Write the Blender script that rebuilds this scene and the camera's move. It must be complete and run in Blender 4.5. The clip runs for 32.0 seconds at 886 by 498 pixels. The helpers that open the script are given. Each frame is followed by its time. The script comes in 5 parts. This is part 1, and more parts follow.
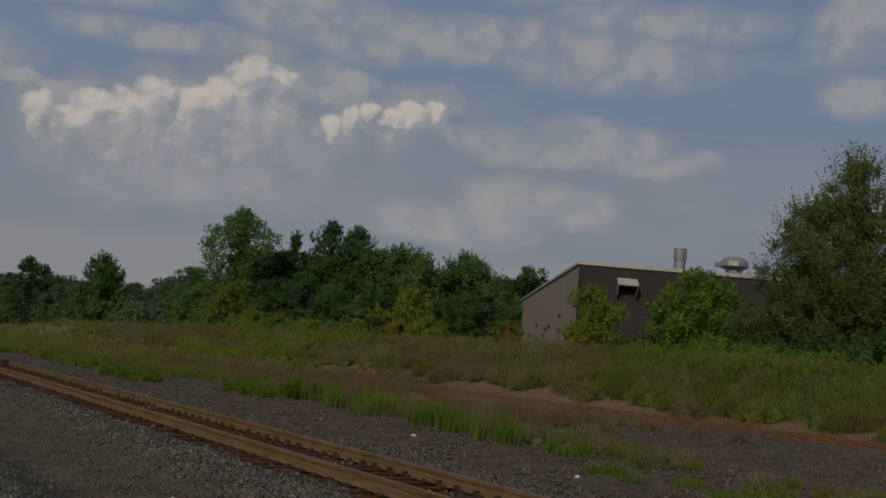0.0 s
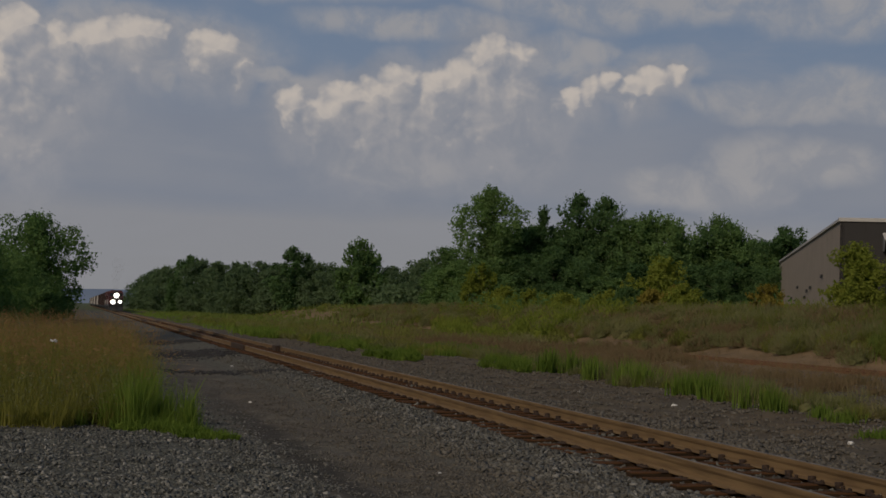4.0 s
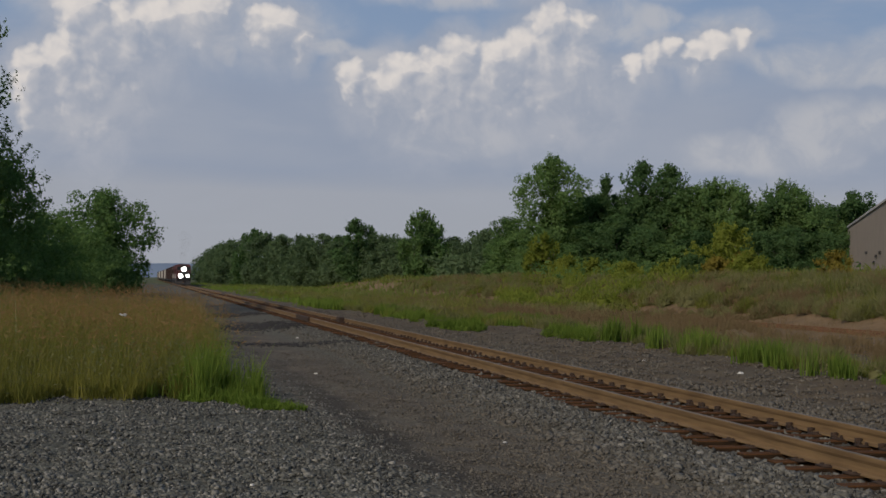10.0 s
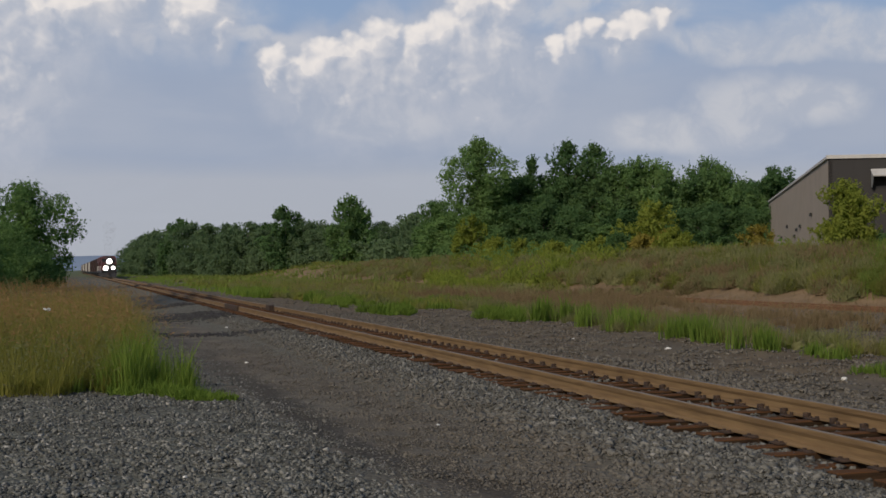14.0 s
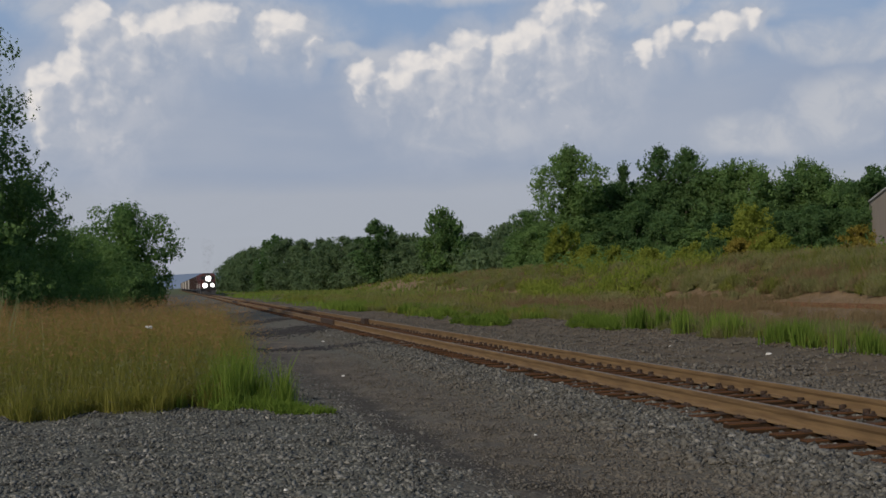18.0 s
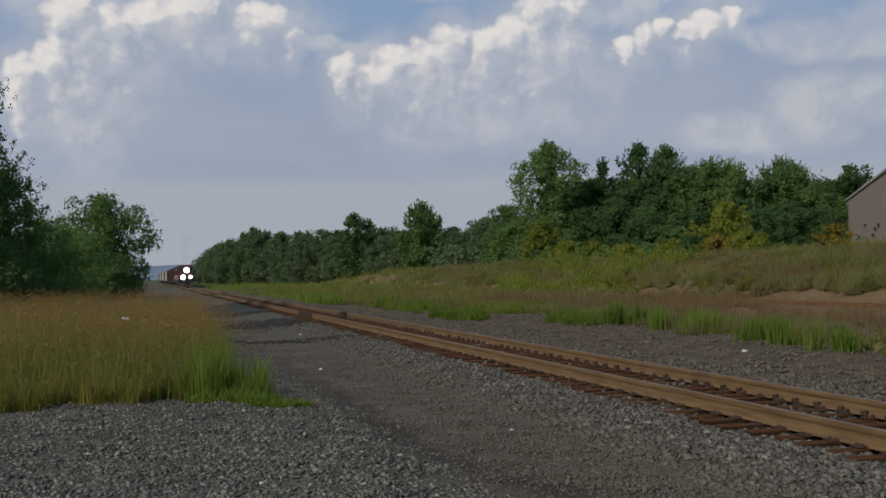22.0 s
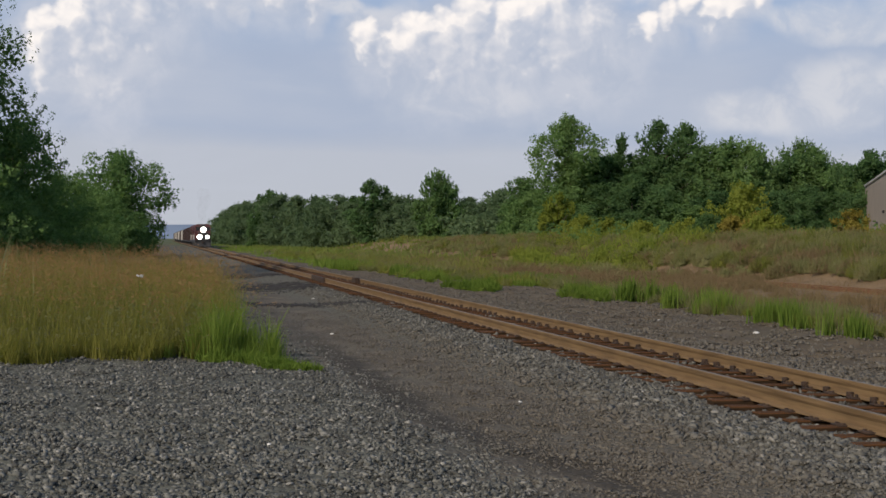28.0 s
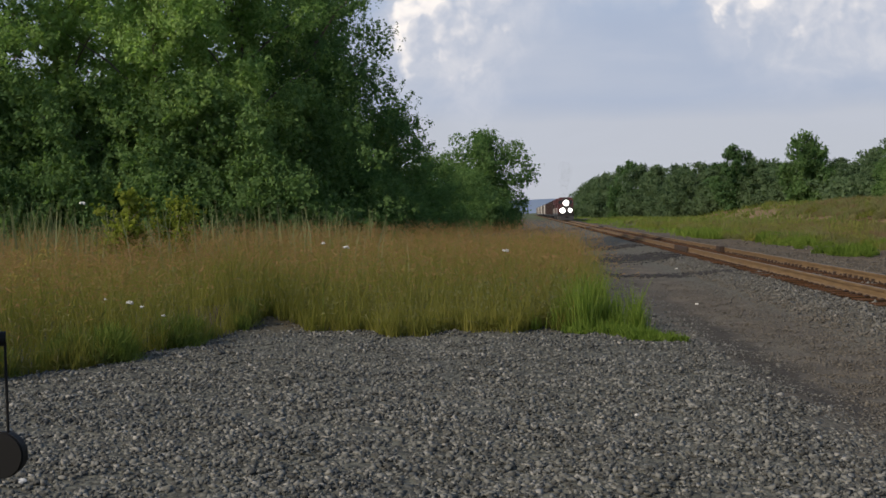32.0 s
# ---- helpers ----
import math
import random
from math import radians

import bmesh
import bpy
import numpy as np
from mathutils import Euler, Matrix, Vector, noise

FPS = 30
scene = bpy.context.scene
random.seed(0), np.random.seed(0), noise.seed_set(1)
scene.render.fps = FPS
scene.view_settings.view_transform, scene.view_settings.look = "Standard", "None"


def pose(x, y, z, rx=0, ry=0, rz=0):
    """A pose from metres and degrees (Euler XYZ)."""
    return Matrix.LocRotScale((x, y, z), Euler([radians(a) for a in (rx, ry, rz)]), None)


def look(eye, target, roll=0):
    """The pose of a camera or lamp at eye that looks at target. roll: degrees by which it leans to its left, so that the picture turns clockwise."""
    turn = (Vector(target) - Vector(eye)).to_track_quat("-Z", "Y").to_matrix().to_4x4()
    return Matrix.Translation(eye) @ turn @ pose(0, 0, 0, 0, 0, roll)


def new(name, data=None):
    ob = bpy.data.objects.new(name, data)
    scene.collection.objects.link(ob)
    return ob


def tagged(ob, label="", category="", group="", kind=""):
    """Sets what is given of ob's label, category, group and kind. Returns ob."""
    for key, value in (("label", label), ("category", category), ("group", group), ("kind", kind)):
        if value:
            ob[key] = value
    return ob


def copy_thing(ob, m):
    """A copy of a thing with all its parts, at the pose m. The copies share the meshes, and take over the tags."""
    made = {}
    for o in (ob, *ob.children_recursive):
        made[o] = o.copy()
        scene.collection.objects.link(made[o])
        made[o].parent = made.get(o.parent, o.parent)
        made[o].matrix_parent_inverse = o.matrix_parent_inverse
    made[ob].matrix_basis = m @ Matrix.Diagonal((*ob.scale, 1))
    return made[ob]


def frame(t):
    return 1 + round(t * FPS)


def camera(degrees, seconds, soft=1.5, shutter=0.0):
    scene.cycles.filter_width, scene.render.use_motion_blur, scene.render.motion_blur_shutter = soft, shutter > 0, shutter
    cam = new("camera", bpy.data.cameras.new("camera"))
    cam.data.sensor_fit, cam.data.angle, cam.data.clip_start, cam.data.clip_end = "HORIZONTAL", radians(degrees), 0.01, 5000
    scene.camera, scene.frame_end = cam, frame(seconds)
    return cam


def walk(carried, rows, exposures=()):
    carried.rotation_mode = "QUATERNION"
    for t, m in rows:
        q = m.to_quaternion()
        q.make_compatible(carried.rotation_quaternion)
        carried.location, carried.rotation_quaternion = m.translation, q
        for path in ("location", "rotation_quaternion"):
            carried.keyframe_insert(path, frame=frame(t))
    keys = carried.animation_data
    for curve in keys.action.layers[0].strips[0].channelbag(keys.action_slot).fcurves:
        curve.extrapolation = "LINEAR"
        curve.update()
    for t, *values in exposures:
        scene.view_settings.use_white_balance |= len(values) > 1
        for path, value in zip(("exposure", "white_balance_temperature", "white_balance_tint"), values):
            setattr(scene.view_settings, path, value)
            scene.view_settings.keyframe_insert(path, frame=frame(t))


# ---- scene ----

# Camera stands beside a single railway track; +Y runs along the track towards the train,
# z = 0 is the top of the rails.
cam = camera(41.0, 32.0, soft=1.6)
walk(cam, [
    (0.0, pose(0, 0, 1.63, 95.24, -4.70, -29.32)),
    (0.5, pose(0, 0, 1.63, 95.46, -5.95, -28.36)),
    (1.0, pose(0, 0, 1.63, 97.83, -5.26, -27.78)),
    (1.5, pose(0, 0, 1.63, 98.07, -4.68, -28.58)),
    (2.0, pose(0, 0, 1.63, 97.92, -4.11, -30.32)),
    (2.5, pose(0, 0, 1.63, 96.37, -2.91, -25.89)),
    (3.0, pose(0, 0, 1.63, 94.85, -1.24, -19.54)),
    (3.5, pose(0, 0, 1.63, 93.17, -1.55, -17.53)),
    (5.5, pose(0, 0, 1.63, 93.31, -2.81, -16.91)),
    (6.0, pose(0, 0, 1.63, 93.11, -1.85, -16.74)),
    (6.5, pose(0, 0, 1.63, 93.24, -1.98, -16.64)),
    (7.0, pose(0, 0, 1.63, 92.88, -2.09, -16.31)),
    (7.5, pose(0, 0, 1.63, 91.79, -1.49, -15.28)),
    (8.0, pose(0, 0, 1.63, 92.33, -0.97, -13.69)),
    (8.5, pose(0, 0, 1.63, 92.20, -1.11, -13.78)),
    (9.0, pose(0, 0, 1.63, 92.09, -1.13, -13.87)),
    (9.5, pose(0, 0, 1.63, 91.83, -1.47, -14.12)),
    (10.0, pose(0, 0, 1.63, 91.70, -1.44, -14.06)),
    (10.5, pose(0, 0, 1.63, 91.58, -1.00, -14.10)),
    (11.0, pose(0, 0, 1.63, 91.06, -0.91, -14.41)),
    (11.5, pose(0, 0, 1.63, 91.05, -1.11, -14.36)),
    (12.0, pose(0, 0, 1.63, 90.92, -1.05, -14.45)),
    (12.5, pose(0, 0, 1.63, 90.53, -0.23, -14.64)),
    (13.0, pose(0, 0, 1.63, 90.43, 0.07, -17.02)),
    (13.5, pose(0, 0, 1.63, 90.62, 0.46, -17.55)),
    (14.0, pose(0, 0, 1.63, 90.96, 0.18, -17.48)),
    (14.5, pose(0, 0, 1.63, 91.16, 0.45, -18.01)),
    (16.5, pose(0, 0, 1.63, 91.60, 0.32, -17.95)),
    (17.0, pose(0, 0, 1.63, 91.59, 2.13, -15.27)),
    (17.5, pose(0, 0, 1.63, 92.11, 1.80, -12.27)),
    (18.0, pose(0, 0, 1.63, 91.54, 1.55, -12.98)),
    (18.5, pose(0, 0, 1.63, 91.45, 1.41, -13.77)),
    (19.0, pose(0, 0, 1.63, 91.51, 1.08, -13.78)),
    (19.5, pose(0, 0, 1.63, 91.58, 0.85, -13.28)),
    (20.0, pose(0, 0, 1.63, 91.49, 1.09, -13.53)),
    (20.5, pose(0, 0, 1.63, 91.30, 1.25, -13.91)),
    (21.0, pose(0, 0, 1.63, 91.15, 1.53, -14.14)),
    (21.5, pose(0, 0, 1.63, 91.03, 1.34, -14.18)),
    (22.0, pose(0, 0, 1.63, 91.24, 0.97, -14.03)),
    (22.5, pose(0, 0, 1.63, 91.36, 0.74, -13.85)),
    (23.0, pose(0, 0, 1.63, 90.67, 0.55, -14.06)),
    (23.5, pose(0, 0, 1.63, 89.51, 0.83, -14.89)),
    (24.0, pose(0, 0, 1.63, 89.56, 0.45, -14.90)),
    (24.5, pose(0, 0, 1.63, 89.15, 0.18, -14.98)),
    (26.5, pose(0, 0, 1.63, 88.87, -0.04, -14.34)),
    (27.0, pose(0, 0, 1.63, 90.00, -0.90, -13.74)),
    (27.5, pose(0, 0, 1.63, 89.88, -1.09, -13.38)),
    (28.0, pose(0, 0, 1.63, 89.77, -1.28, -13.33)),
    (28.5, pose(0, 0, 1.63, 89.49, -1.34, -13.19)),
    (29.0, pose(0, 0, 1.63, 89.31, -1.19, -13.32)),
    (29.5, pose(0, 0, 1.63, 89.38, -0.98, -13.23)),
    (30.0, pose(0, 0, 1.63, 88.74, -0.63, -12.58)),
    (30.5, pose(0, 0, 1.63, 89.05, -0.18, -8.84)),
    (31.0, pose(0, 0, 1.63, 89.15, -1.07, -7.78)),
    (31.5, pose(0, 0, 1.63, 88.83, 2.08, 0.51)),
    (32.0, pose(0, 0, 1.63, 88.32, 0.88, 3.99)),
], exposures=((0.0, -0.87, 6800, 8), (1.0, -0.83, 6800, 9), (2.0, -1.15, 6750, 8), (3.0, -1.05, 6800, 10), (4.5, -0.75, 6850, 10), (6.0, -0.5, 6850, 10), (7.0, -0.48, 6850, 10), (8.0, -0.25, 6700, 10), (9.0, -0.27, 6600, 10), (11.0, -0.3, 6350, 8), (12.0, -0.31, 6350, 8), (13.0, -0.15, 6400, 9), (14.0, -0.03, 6400, 9), (16.5, 0.05, 6350, 8), (18.0, -0.1, 6350, 8), (20.0, -0.13, 6300, 8), (23.0, -0.16, 6350, 8), (24.5, -0.05, 6400, 8), (26.8, 0.37, 6450, 9), (28.0, 0.27, 6450, 9), (32.0, 0.32, 6500, 9)))

SUN_AZ, SUN_EL = -130.0, 32.0


def nodes_of(idb):
    idb.use_nodes = True
    idb.node_tree.nodes.clear()
    return idb.node_tree


class G:
    """A few short forms to write node trees."""

    def __init__(self, tree):
        self.t = tree

    def n(self, kind, **kw):
        nd = self.t.nodes.new(kind)
        for k, v in kw.items():
            setattr(nd, k, v)
        return nd

    def put(self, sock, v):
        if isinstance(v, bpy.types.NodeSocket):
            self.t.links.new(v, sock)
        elif v is not None:
            if isinstance(v, tuple) and len(v) == 3 and sock.type == "RGBA":
                v = (*v, 1)
            sock.default_value = v

    def math(self, op, a, b=None, c=None, clamp=False):
        nd = self.n("ShaderNodeMath", operation=op, use_clamp=clamp)
        for s, v in zip(nd.inputs, (a, b, c)):
            self.put(s, v)
        return nd.outputs[0]

    def vec(self, op, a, b=None, scale=None):
        nd = self.n("ShaderNodeVectorMath", operation=op)
        self.put(nd.inputs[0], a)
        self.put(nd.inputs[1], b)
        if scale is not None:
            self.put(nd.inputs["Scale"], scale)
        return nd.outputs["Value"] if op in ("LENGTH", "DOT_PRODUCT") else nd.outputs[0]

    def noise(self, v, scale, detail=3.0, rough=0.55, col=False, dist=0.0):
        nd = self.n("ShaderNodeTexNoise")
        self.put(nd.inputs["Vector"], v)
        self.put(nd.inputs["Scale"], scale)
        nd.inputs["Detail"].default_value = detail
        nd.inputs["Roughness"].default_value = rough
        nd.inputs["Distortion"].default_value = dist
        return nd.outputs[1 if col else 0]

    def voro(self, v, scale, feature="F1"):
        nd = self.n("ShaderNodeTexVoronoi", feature=feature)
        self.put(nd.inputs["Vector"], v)
        self.put(nd.inputs["Scale"], scale)
        return nd

    def smooth(self, v, a, b, lo=0.0, hi=1.0):
        nd = self.n("ShaderNodeMapRange", interpolation_type="SMOOTHSTEP")
        for s, x in zip(nd.inputs, (v, a, b, lo, hi)):
            self.put(s, x)
        return nd.outputs[0]

    def mix(self, f, a, b, blend="MIX"):
        nd = self.n("ShaderNodeMix", data_type="RGBA", blend_type=blend)
        self.put(nd.inputs[0], f)
        self.put(nd.inputs[6], a)
        self.put(nd.inputs[7], b)
        return nd.outputs[2]

    def ramp(self, f, stops):
        nd = self.n("ShaderNodeValToRGB")
        self.put(nd.inputs[0], f)
        el = nd.color_ramp.elements
        while len(el) < len(stops):
            el.new(0.5)
        for e, (p, c) in zip(el, stops):
            e.position, e.color = p, (*c, 1)
        return nd.outputs[0]

    def xyz(self, v):
        nd = self.n("ShaderNodeSeparateXYZ")
        self.put(nd.inputs[0], v)
        return nd.outputs

    def comb(self, x, y, z):
        nd = self.n("ShaderNodeCombineXYZ")
        for s, v in zip(nd.inputs, (x, y, z)):
            self.put(s, v)
        return nd.outputs[0]

    def bump(self, h, strength, dist=0.02, normal=None):
        nd = self.n("ShaderNodeBump")
        nd.inputs["Strength"].default_value = strength
        nd.inputs["Distance"].default_value = dist
        self.put(nd.inputs["Height"], h)
        if normal is not None:
            self.put(nd.inputs["Normal"], normal)
        return nd.outputs[0]


# ---- sky: evening cumulus over a hazy horizon ----
# heaped clouds with lit rims: azimuth, elevation, half width, half height in degrees
MAIN_HEAPS = ((6.9, 12.2, 0.55, 0.38), (9.5, 10.9, 0.87, 0.66), (10.6, 10.3, 0.87, 0.71), (11.7, 11.1, 1.15, 0.93), (13.2, 11.3, 0.98, 0.82), (14.5, 12.0, 1.09, 0.98),
    (13.0, 10.3, 1.37, 0.82), (16.3, 11.7, 0.93, 1.09), (17.5, 12.3, 1.04, 0.98), (19.0, 13.0, 1.26, 1.37), (20.4, 12.8, 1.09, 1.15), (20.7, 11.9, 0.98, 0.93), (18.8,
    11.1, 1.64, 0.96), (22.9, 11.6, 0.7, 0.42), (23.9, 12.0, 0.75, 0.45), (24.7, 12.3, 0.5, 0.3), (25.8, 12.1, 0.65, 0.45), (26.7, 12.5, 0.8, 0.42), (27.8, 12.8, 0.6, 0.28), (15.0, 10.2, 3.20, 0.70), (19.6, 11.2, 2.60, 0.90))
WEST_HEAPS = ((-5.4, 10.1, 1.15, 0.98), (-3.9, 10.8, 1.26, 0.98), (-2.7, 11.6, 1.53, 1.42), (-1.1, 12.4, 1.37, 1.15), (0.3, 13.0, 1.42, 0.82), (-2.4, 10.1, 1.37, 1.15),
    (2.0, 13.4, 1.64, 0.71), (5.4, 13.3, 1.37, 0.60), (-3.4, 13.1, 1.20, 0.93), (-3.4, 9.4, 0.98, 0.55))
# flat, veiled clouds
LOW_VEILS = ((31.0, 10.7, 1.64, 0.49), (35.4, 11.1, 1.64, 0.68), (37.5, 11.0, 1.64, 0.41), (31.3, 7.6, 1.50, 1.04), (34.2, 7.6, 1.91, 0.82), (14.2, 8.1, 0.44, 0.22),
    (22.3, 12.5, 1.07, 0.85), (24.0, 12.8, 0.86, 0.48), (24.4, 11.4, 0.92, 0.61), (26.8, 11.8, 1.27, 0.85), (28.1, 12.2, 1.07, 0.54))
HIGH_VEILS = ((15.3, 13.9, 4.10, 0.55), (20.6, 16.0, 2.46, 0.98), (24.0, 15.3, 3.01, 1.09), (30.2, 15.3, 3.55, 0.93), (36.6, 14.6, 3.55, 0.93), (33.0, 18.8, 3.28, 1.20),
    (38.7, 16.6, 3.83, 0.66), (9.6, 15.8, 3.83, 0.71), (33.1, 10.1, 2.19, 0.44), (37.2, 10.5, 1.64, 0.60), (39.1, 10.1, 1.91, 0.41), (14.3, 7.1,
    2.46, 0.55), (34.7, 18.4, 0.93, 0.60), (47.2, 16.1, 1.37, 0.98), (48.3, 17.5, 1.26, 1.09), (48.0, 13.3, 1.37, 0.82), (14.2, 16.8, 2.19, 0.60), (10.5, 16.6, 1.64,
    0.71))
WEST_VEILS = ((-4.4, 7.2, 1.23, 0.38), (14.8, 7.4, 1.64, 0.38), (3.4, 10.7, 0.55, 0.33), (8.1, 11.3, 0.82, 0.33), (9.7, 10.7, 1.09, 0.44), (31.4, 6.6, 1.64, 0.96), (28.4, 6.5, 2.19, 0.68), (2.2, 12.5, 4.37, 1.09), (-4.8, 14.4, 1.91, 1.64), (-2.2, 15.0, 2.19,
    1.09), (-7.0, 15.3, 1.91, 1.64), (-9.5, 14.1, 2.19, 1.09))


def heap_group():
    """Bulk of the heaped clouds at a point of the sky (azimuth, elevation): round tops, bases that thin out slowly."""
    tree = bpy.data.node_groups.new("heaps", "ShaderNodeTree")
    tree.interface.new_socket("P", in_out="INPUT", socket_type="NodeSocketVector")
    tree.interface.new_socket("D", in_out="OUTPUT", socket_type="NodeSocketFloat")
    g = G(tree)
    p = g.n("NodeGroupInput").outputs[0]
    warp = g.vec("SUBTRACT", g.noise(p, 0.55, 3.0, 0.55, col=True), (0.5, 0.5, 0.5))
    q = g.vec("ADD", p, g.vec("MULTIPLY", warp, (1.3, 0.9, 0)))
    qx, qy, _ = g.xyz(q)
    out = None
    for az, el, ra, re in MAIN_HEAPS + WEST_HEAPS:
        ra, re, el = 1.06 * ra, 1.08 * re, el - 0.75
        dx = g.math("MULTIPLY_ADD", qx, 1 / ra, -az / ra)
        dy = g.math("MULTIPLY_ADD", qy, 1 / re, -el / re)
        dy = g.math("MAXIMUM", dy, g.math("MULTIPLY", dy, 0.34))
        d = g.math("MULTIPLY_ADD", dy, dy, g.math("MULTIPLY", dx, dx))
        out = d if out is None else g.math("SMOOTH_MIN", out, d, 0.5)
    out = g.math("SUBTRACT", 1.0, g.math("MINIMUM", out, 4.0))
    for sc, amp in ((0.75, 0.6), (1.7, 0.42), (3.6, 0.2)):
        nd = g.voro(q, sc, "SMOOTH_F1")
        nd.inputs["Smoothness"].default_value = 0.35
        out = g.math("MULTIPLY_ADD", g.math("SUBTRACT", 0.42, nd.outputs["Distance"]), amp, out)
    tree.links.new(out, g.n("NodeGroupOutput").inputs[0])
    return tree


def veil_density(g, p):
    """Bulk of the flat, veiled clouds."""
    warp = g.vec("SUBTRACT", g.noise(p, 0.3, 4.0, 0.55, col=True), (0.5, 0.5, 0.5))
    q = g.vec("ADD", p, g.vec("MULTIPLY", warp, (3.0, 1.5, 0)))
    out = None
    for az, el, ra, re in LOW_VEILS + HIGH_VEILS + WEST_VEILS:
        v = g.vec("MULTIPLY", g.vec("SUBTRACT", q, (az, el, 0)), (0.8 / ra, 0.8 / re, 0))
        d = g.vec("DOT_PRODUCT", v, v)
        out = d if out is None else g.math("SMOOTH_MIN", out, d, 0.6)
    return g.math("SUBTRACT", 1.0, out)


def sky():
    world = bpy.data.worlds.new("sky")
    scene.world = world
    g = G(nodes_of(world))
    d = g.n("ShaderNodeTexCoord").outputs["Generated"]
    x, y, z = g.xyz(d)
    az = g.math("MULTIPLY", g.math("ARCTAN2", x, y), 57.2958)
    el = g.math("MULTIPLY", g.math("ARCSINE", z), 57.2958)
    p = g.comb(az, el, 0)
    heaps = heap_group()

    def bulk(v):
        nd = g.n("ShaderNodeGroup")
        nd.node_tree = heaps
        g.put(nd.inputs[0], v)
        return nd.outputs[0]

    def dome(v):
        return g.math("SQRT", g.math("MAXIMUM", v, 0.0))

    here = bulk(p)
    small = g.math("SUBTRACT", dome(here), dome(bulk(g.vec("ADD", p, (-0.22, 0.3, 0)))))
    large = g.math("SUBTRACT", dome(here), dome(bulk(g.vec("ADD", p, (-0.7, 0.95, 0)))))
    lit = g.math("MULTIPLY_ADD", small, 0.7, g.math("MULTIPLY", large, 0.5))
    thin = veil_density(g, p)
    clear = g.n("ShaderNodeTexSky", sky_type="NISHITA", sun_disc=False)
    clear.sun_elevation, clear.sun_rotation = radians(SUN_EL), radians(SUN_AZ)
    clear.air_density, clear.dust_density = 1.0, 1.5
    base = g.vec("SCALE", clear.outputs[0], scale=0.055)
    # thick grey-blue layer in the lower sky with a flat base, paler towards the horizon
    soft = g.noise(g.vec("MULTIPLY", p, (1, 2.4, 1)), 0.09, 4.0, 0.5)
    lay = g.math("ADD", el, g.math("MULTIPLY", g.math("SUBTRACT", soft, 0.5), g.smooth(el, 3.0, 9.0, 1.2, 4.0)))
    layer = g.ramp(g.math("DIVIDE", lay, 20.0), (
        (0.0, (0.435, 0.445, 0.485)), (0.215, (0.425, 0.44, 0.497)), (0.27, (0.335, 0.38, 0.485)),
        (0.42, (0.315, 0.37, 0.49)), (0.60, (0.275, 0.37, 0.535)), (1.0, (0.24, 0.34, 0.53))))
    col = g.mix(g.smooth(lay, 10.0, 40.0, 0.97, 0.6), base, layer)
    streak = g.noise(g.vec("MULTIPLY", p, (0.45, 1.5, 1)), 0.25, 5.0, 0.6, dist=0.6)
    col = g.mix(g.smooth(streak, 0.42, 0.78, 0.0, 0.35), col, (0.47, 0.485, 0.55))
    # grey haze that fills the sky under the heaps
    under = g.math("MULTIPLY", g.smooth(el, 4.6, 6.2), g.smooth(el, 8.5, 13.0, 1.0, 0.0))
    col = g.mix(g.math("MULTIPLY", under, g.smooth(soft, 0.3, 0.65, 0.15, 0.6)), col, (0.43, 0.45, 0.515))
    # veils, then the shaded bodies and the lit rims of the heaps
    grain = g.smooth(g.noise(p, 0.5, 5.0, 0.6, dist=0.4), 0.3, 0.7)
    col = g.mix(g.math("MULTIPLY", g.smooth(thin, -1.2, 0.9), g.smooth(grain, 0.0, 1.0, 0.3, 0.8)), col, (0.58, 0.57, 0.592))
    body = g.smooth(here, -2.6, 0.9)
    shade = g.mix(grain, (0.40, 0.43, 0.51), (0.53, 0.53, 0.575))
    col = g.mix(g.math("MULTIPLY", body, 0.8), col, shade)
    light = g.smooth(lit, -0.22, 0.78)
    edge = g.smooth(here, -0.25, 0.75)
    col = g.mix(g.math("MULTIPLY", edge, g.math("MULTIPLY", light, 0.95)), col, (0.88, 0.80, 0.745))
    bg = g.n("ShaderNodeBackground")
    g.put(bg.inputs[0], g.vec("MULTIPLY", col, (0.985, 1.0, 1.015)))
    bg.inputs[1].default_value = 1.0
    g.put(g.n("ShaderNodeOutputWorld").inputs[0], bg.outputs[0])


sky()
sun = new("sun", bpy.data.lights.new("sun", "SUN"))
sun.data.energy, sun.data.angle, sun.data.color = 3.7, radians(5.0), (1.0, 0.86, 0.70)
_sa, _se = radians(SUN_AZ), radians(SUN_EL)
sun.matrix_world = look((math.sin(_sa) * math.cos(_se) * 100, math.cos(_sa) * math.cos(_se) * 100, math.sin(_se) * 100), (0, 0, 0))


# ---- materials ----
def surface(name, build):
    m = bpy.data.materials.new(name)
    g = G(nodes_of(m))
    sh = build(g)
    g.put(g.n("ShaderNodeOutputMaterial").inputs[0], sh)
    return m


def principled(g, col, rough=0.8, normal=None, metal=0.0, spec=None):
    nd = g.n("ShaderNodeBsdfPrincipled")
    g.put(nd.inputs["Base Color"], col)
    g.put(nd.inputs["Roughness"], rough)
    g.put(nd.inputs["Metallic"], metal)
    if spec is not None:
        nd.inputs["Specular IOR Level"].default_value = spec
    if normal is not None:
        g.put(nd.inputs["Normal"], normal)
    return nd.outputs[0]


def pos(g):
    return g.n("ShaderNodeNewGeometry").outputs["Position"]


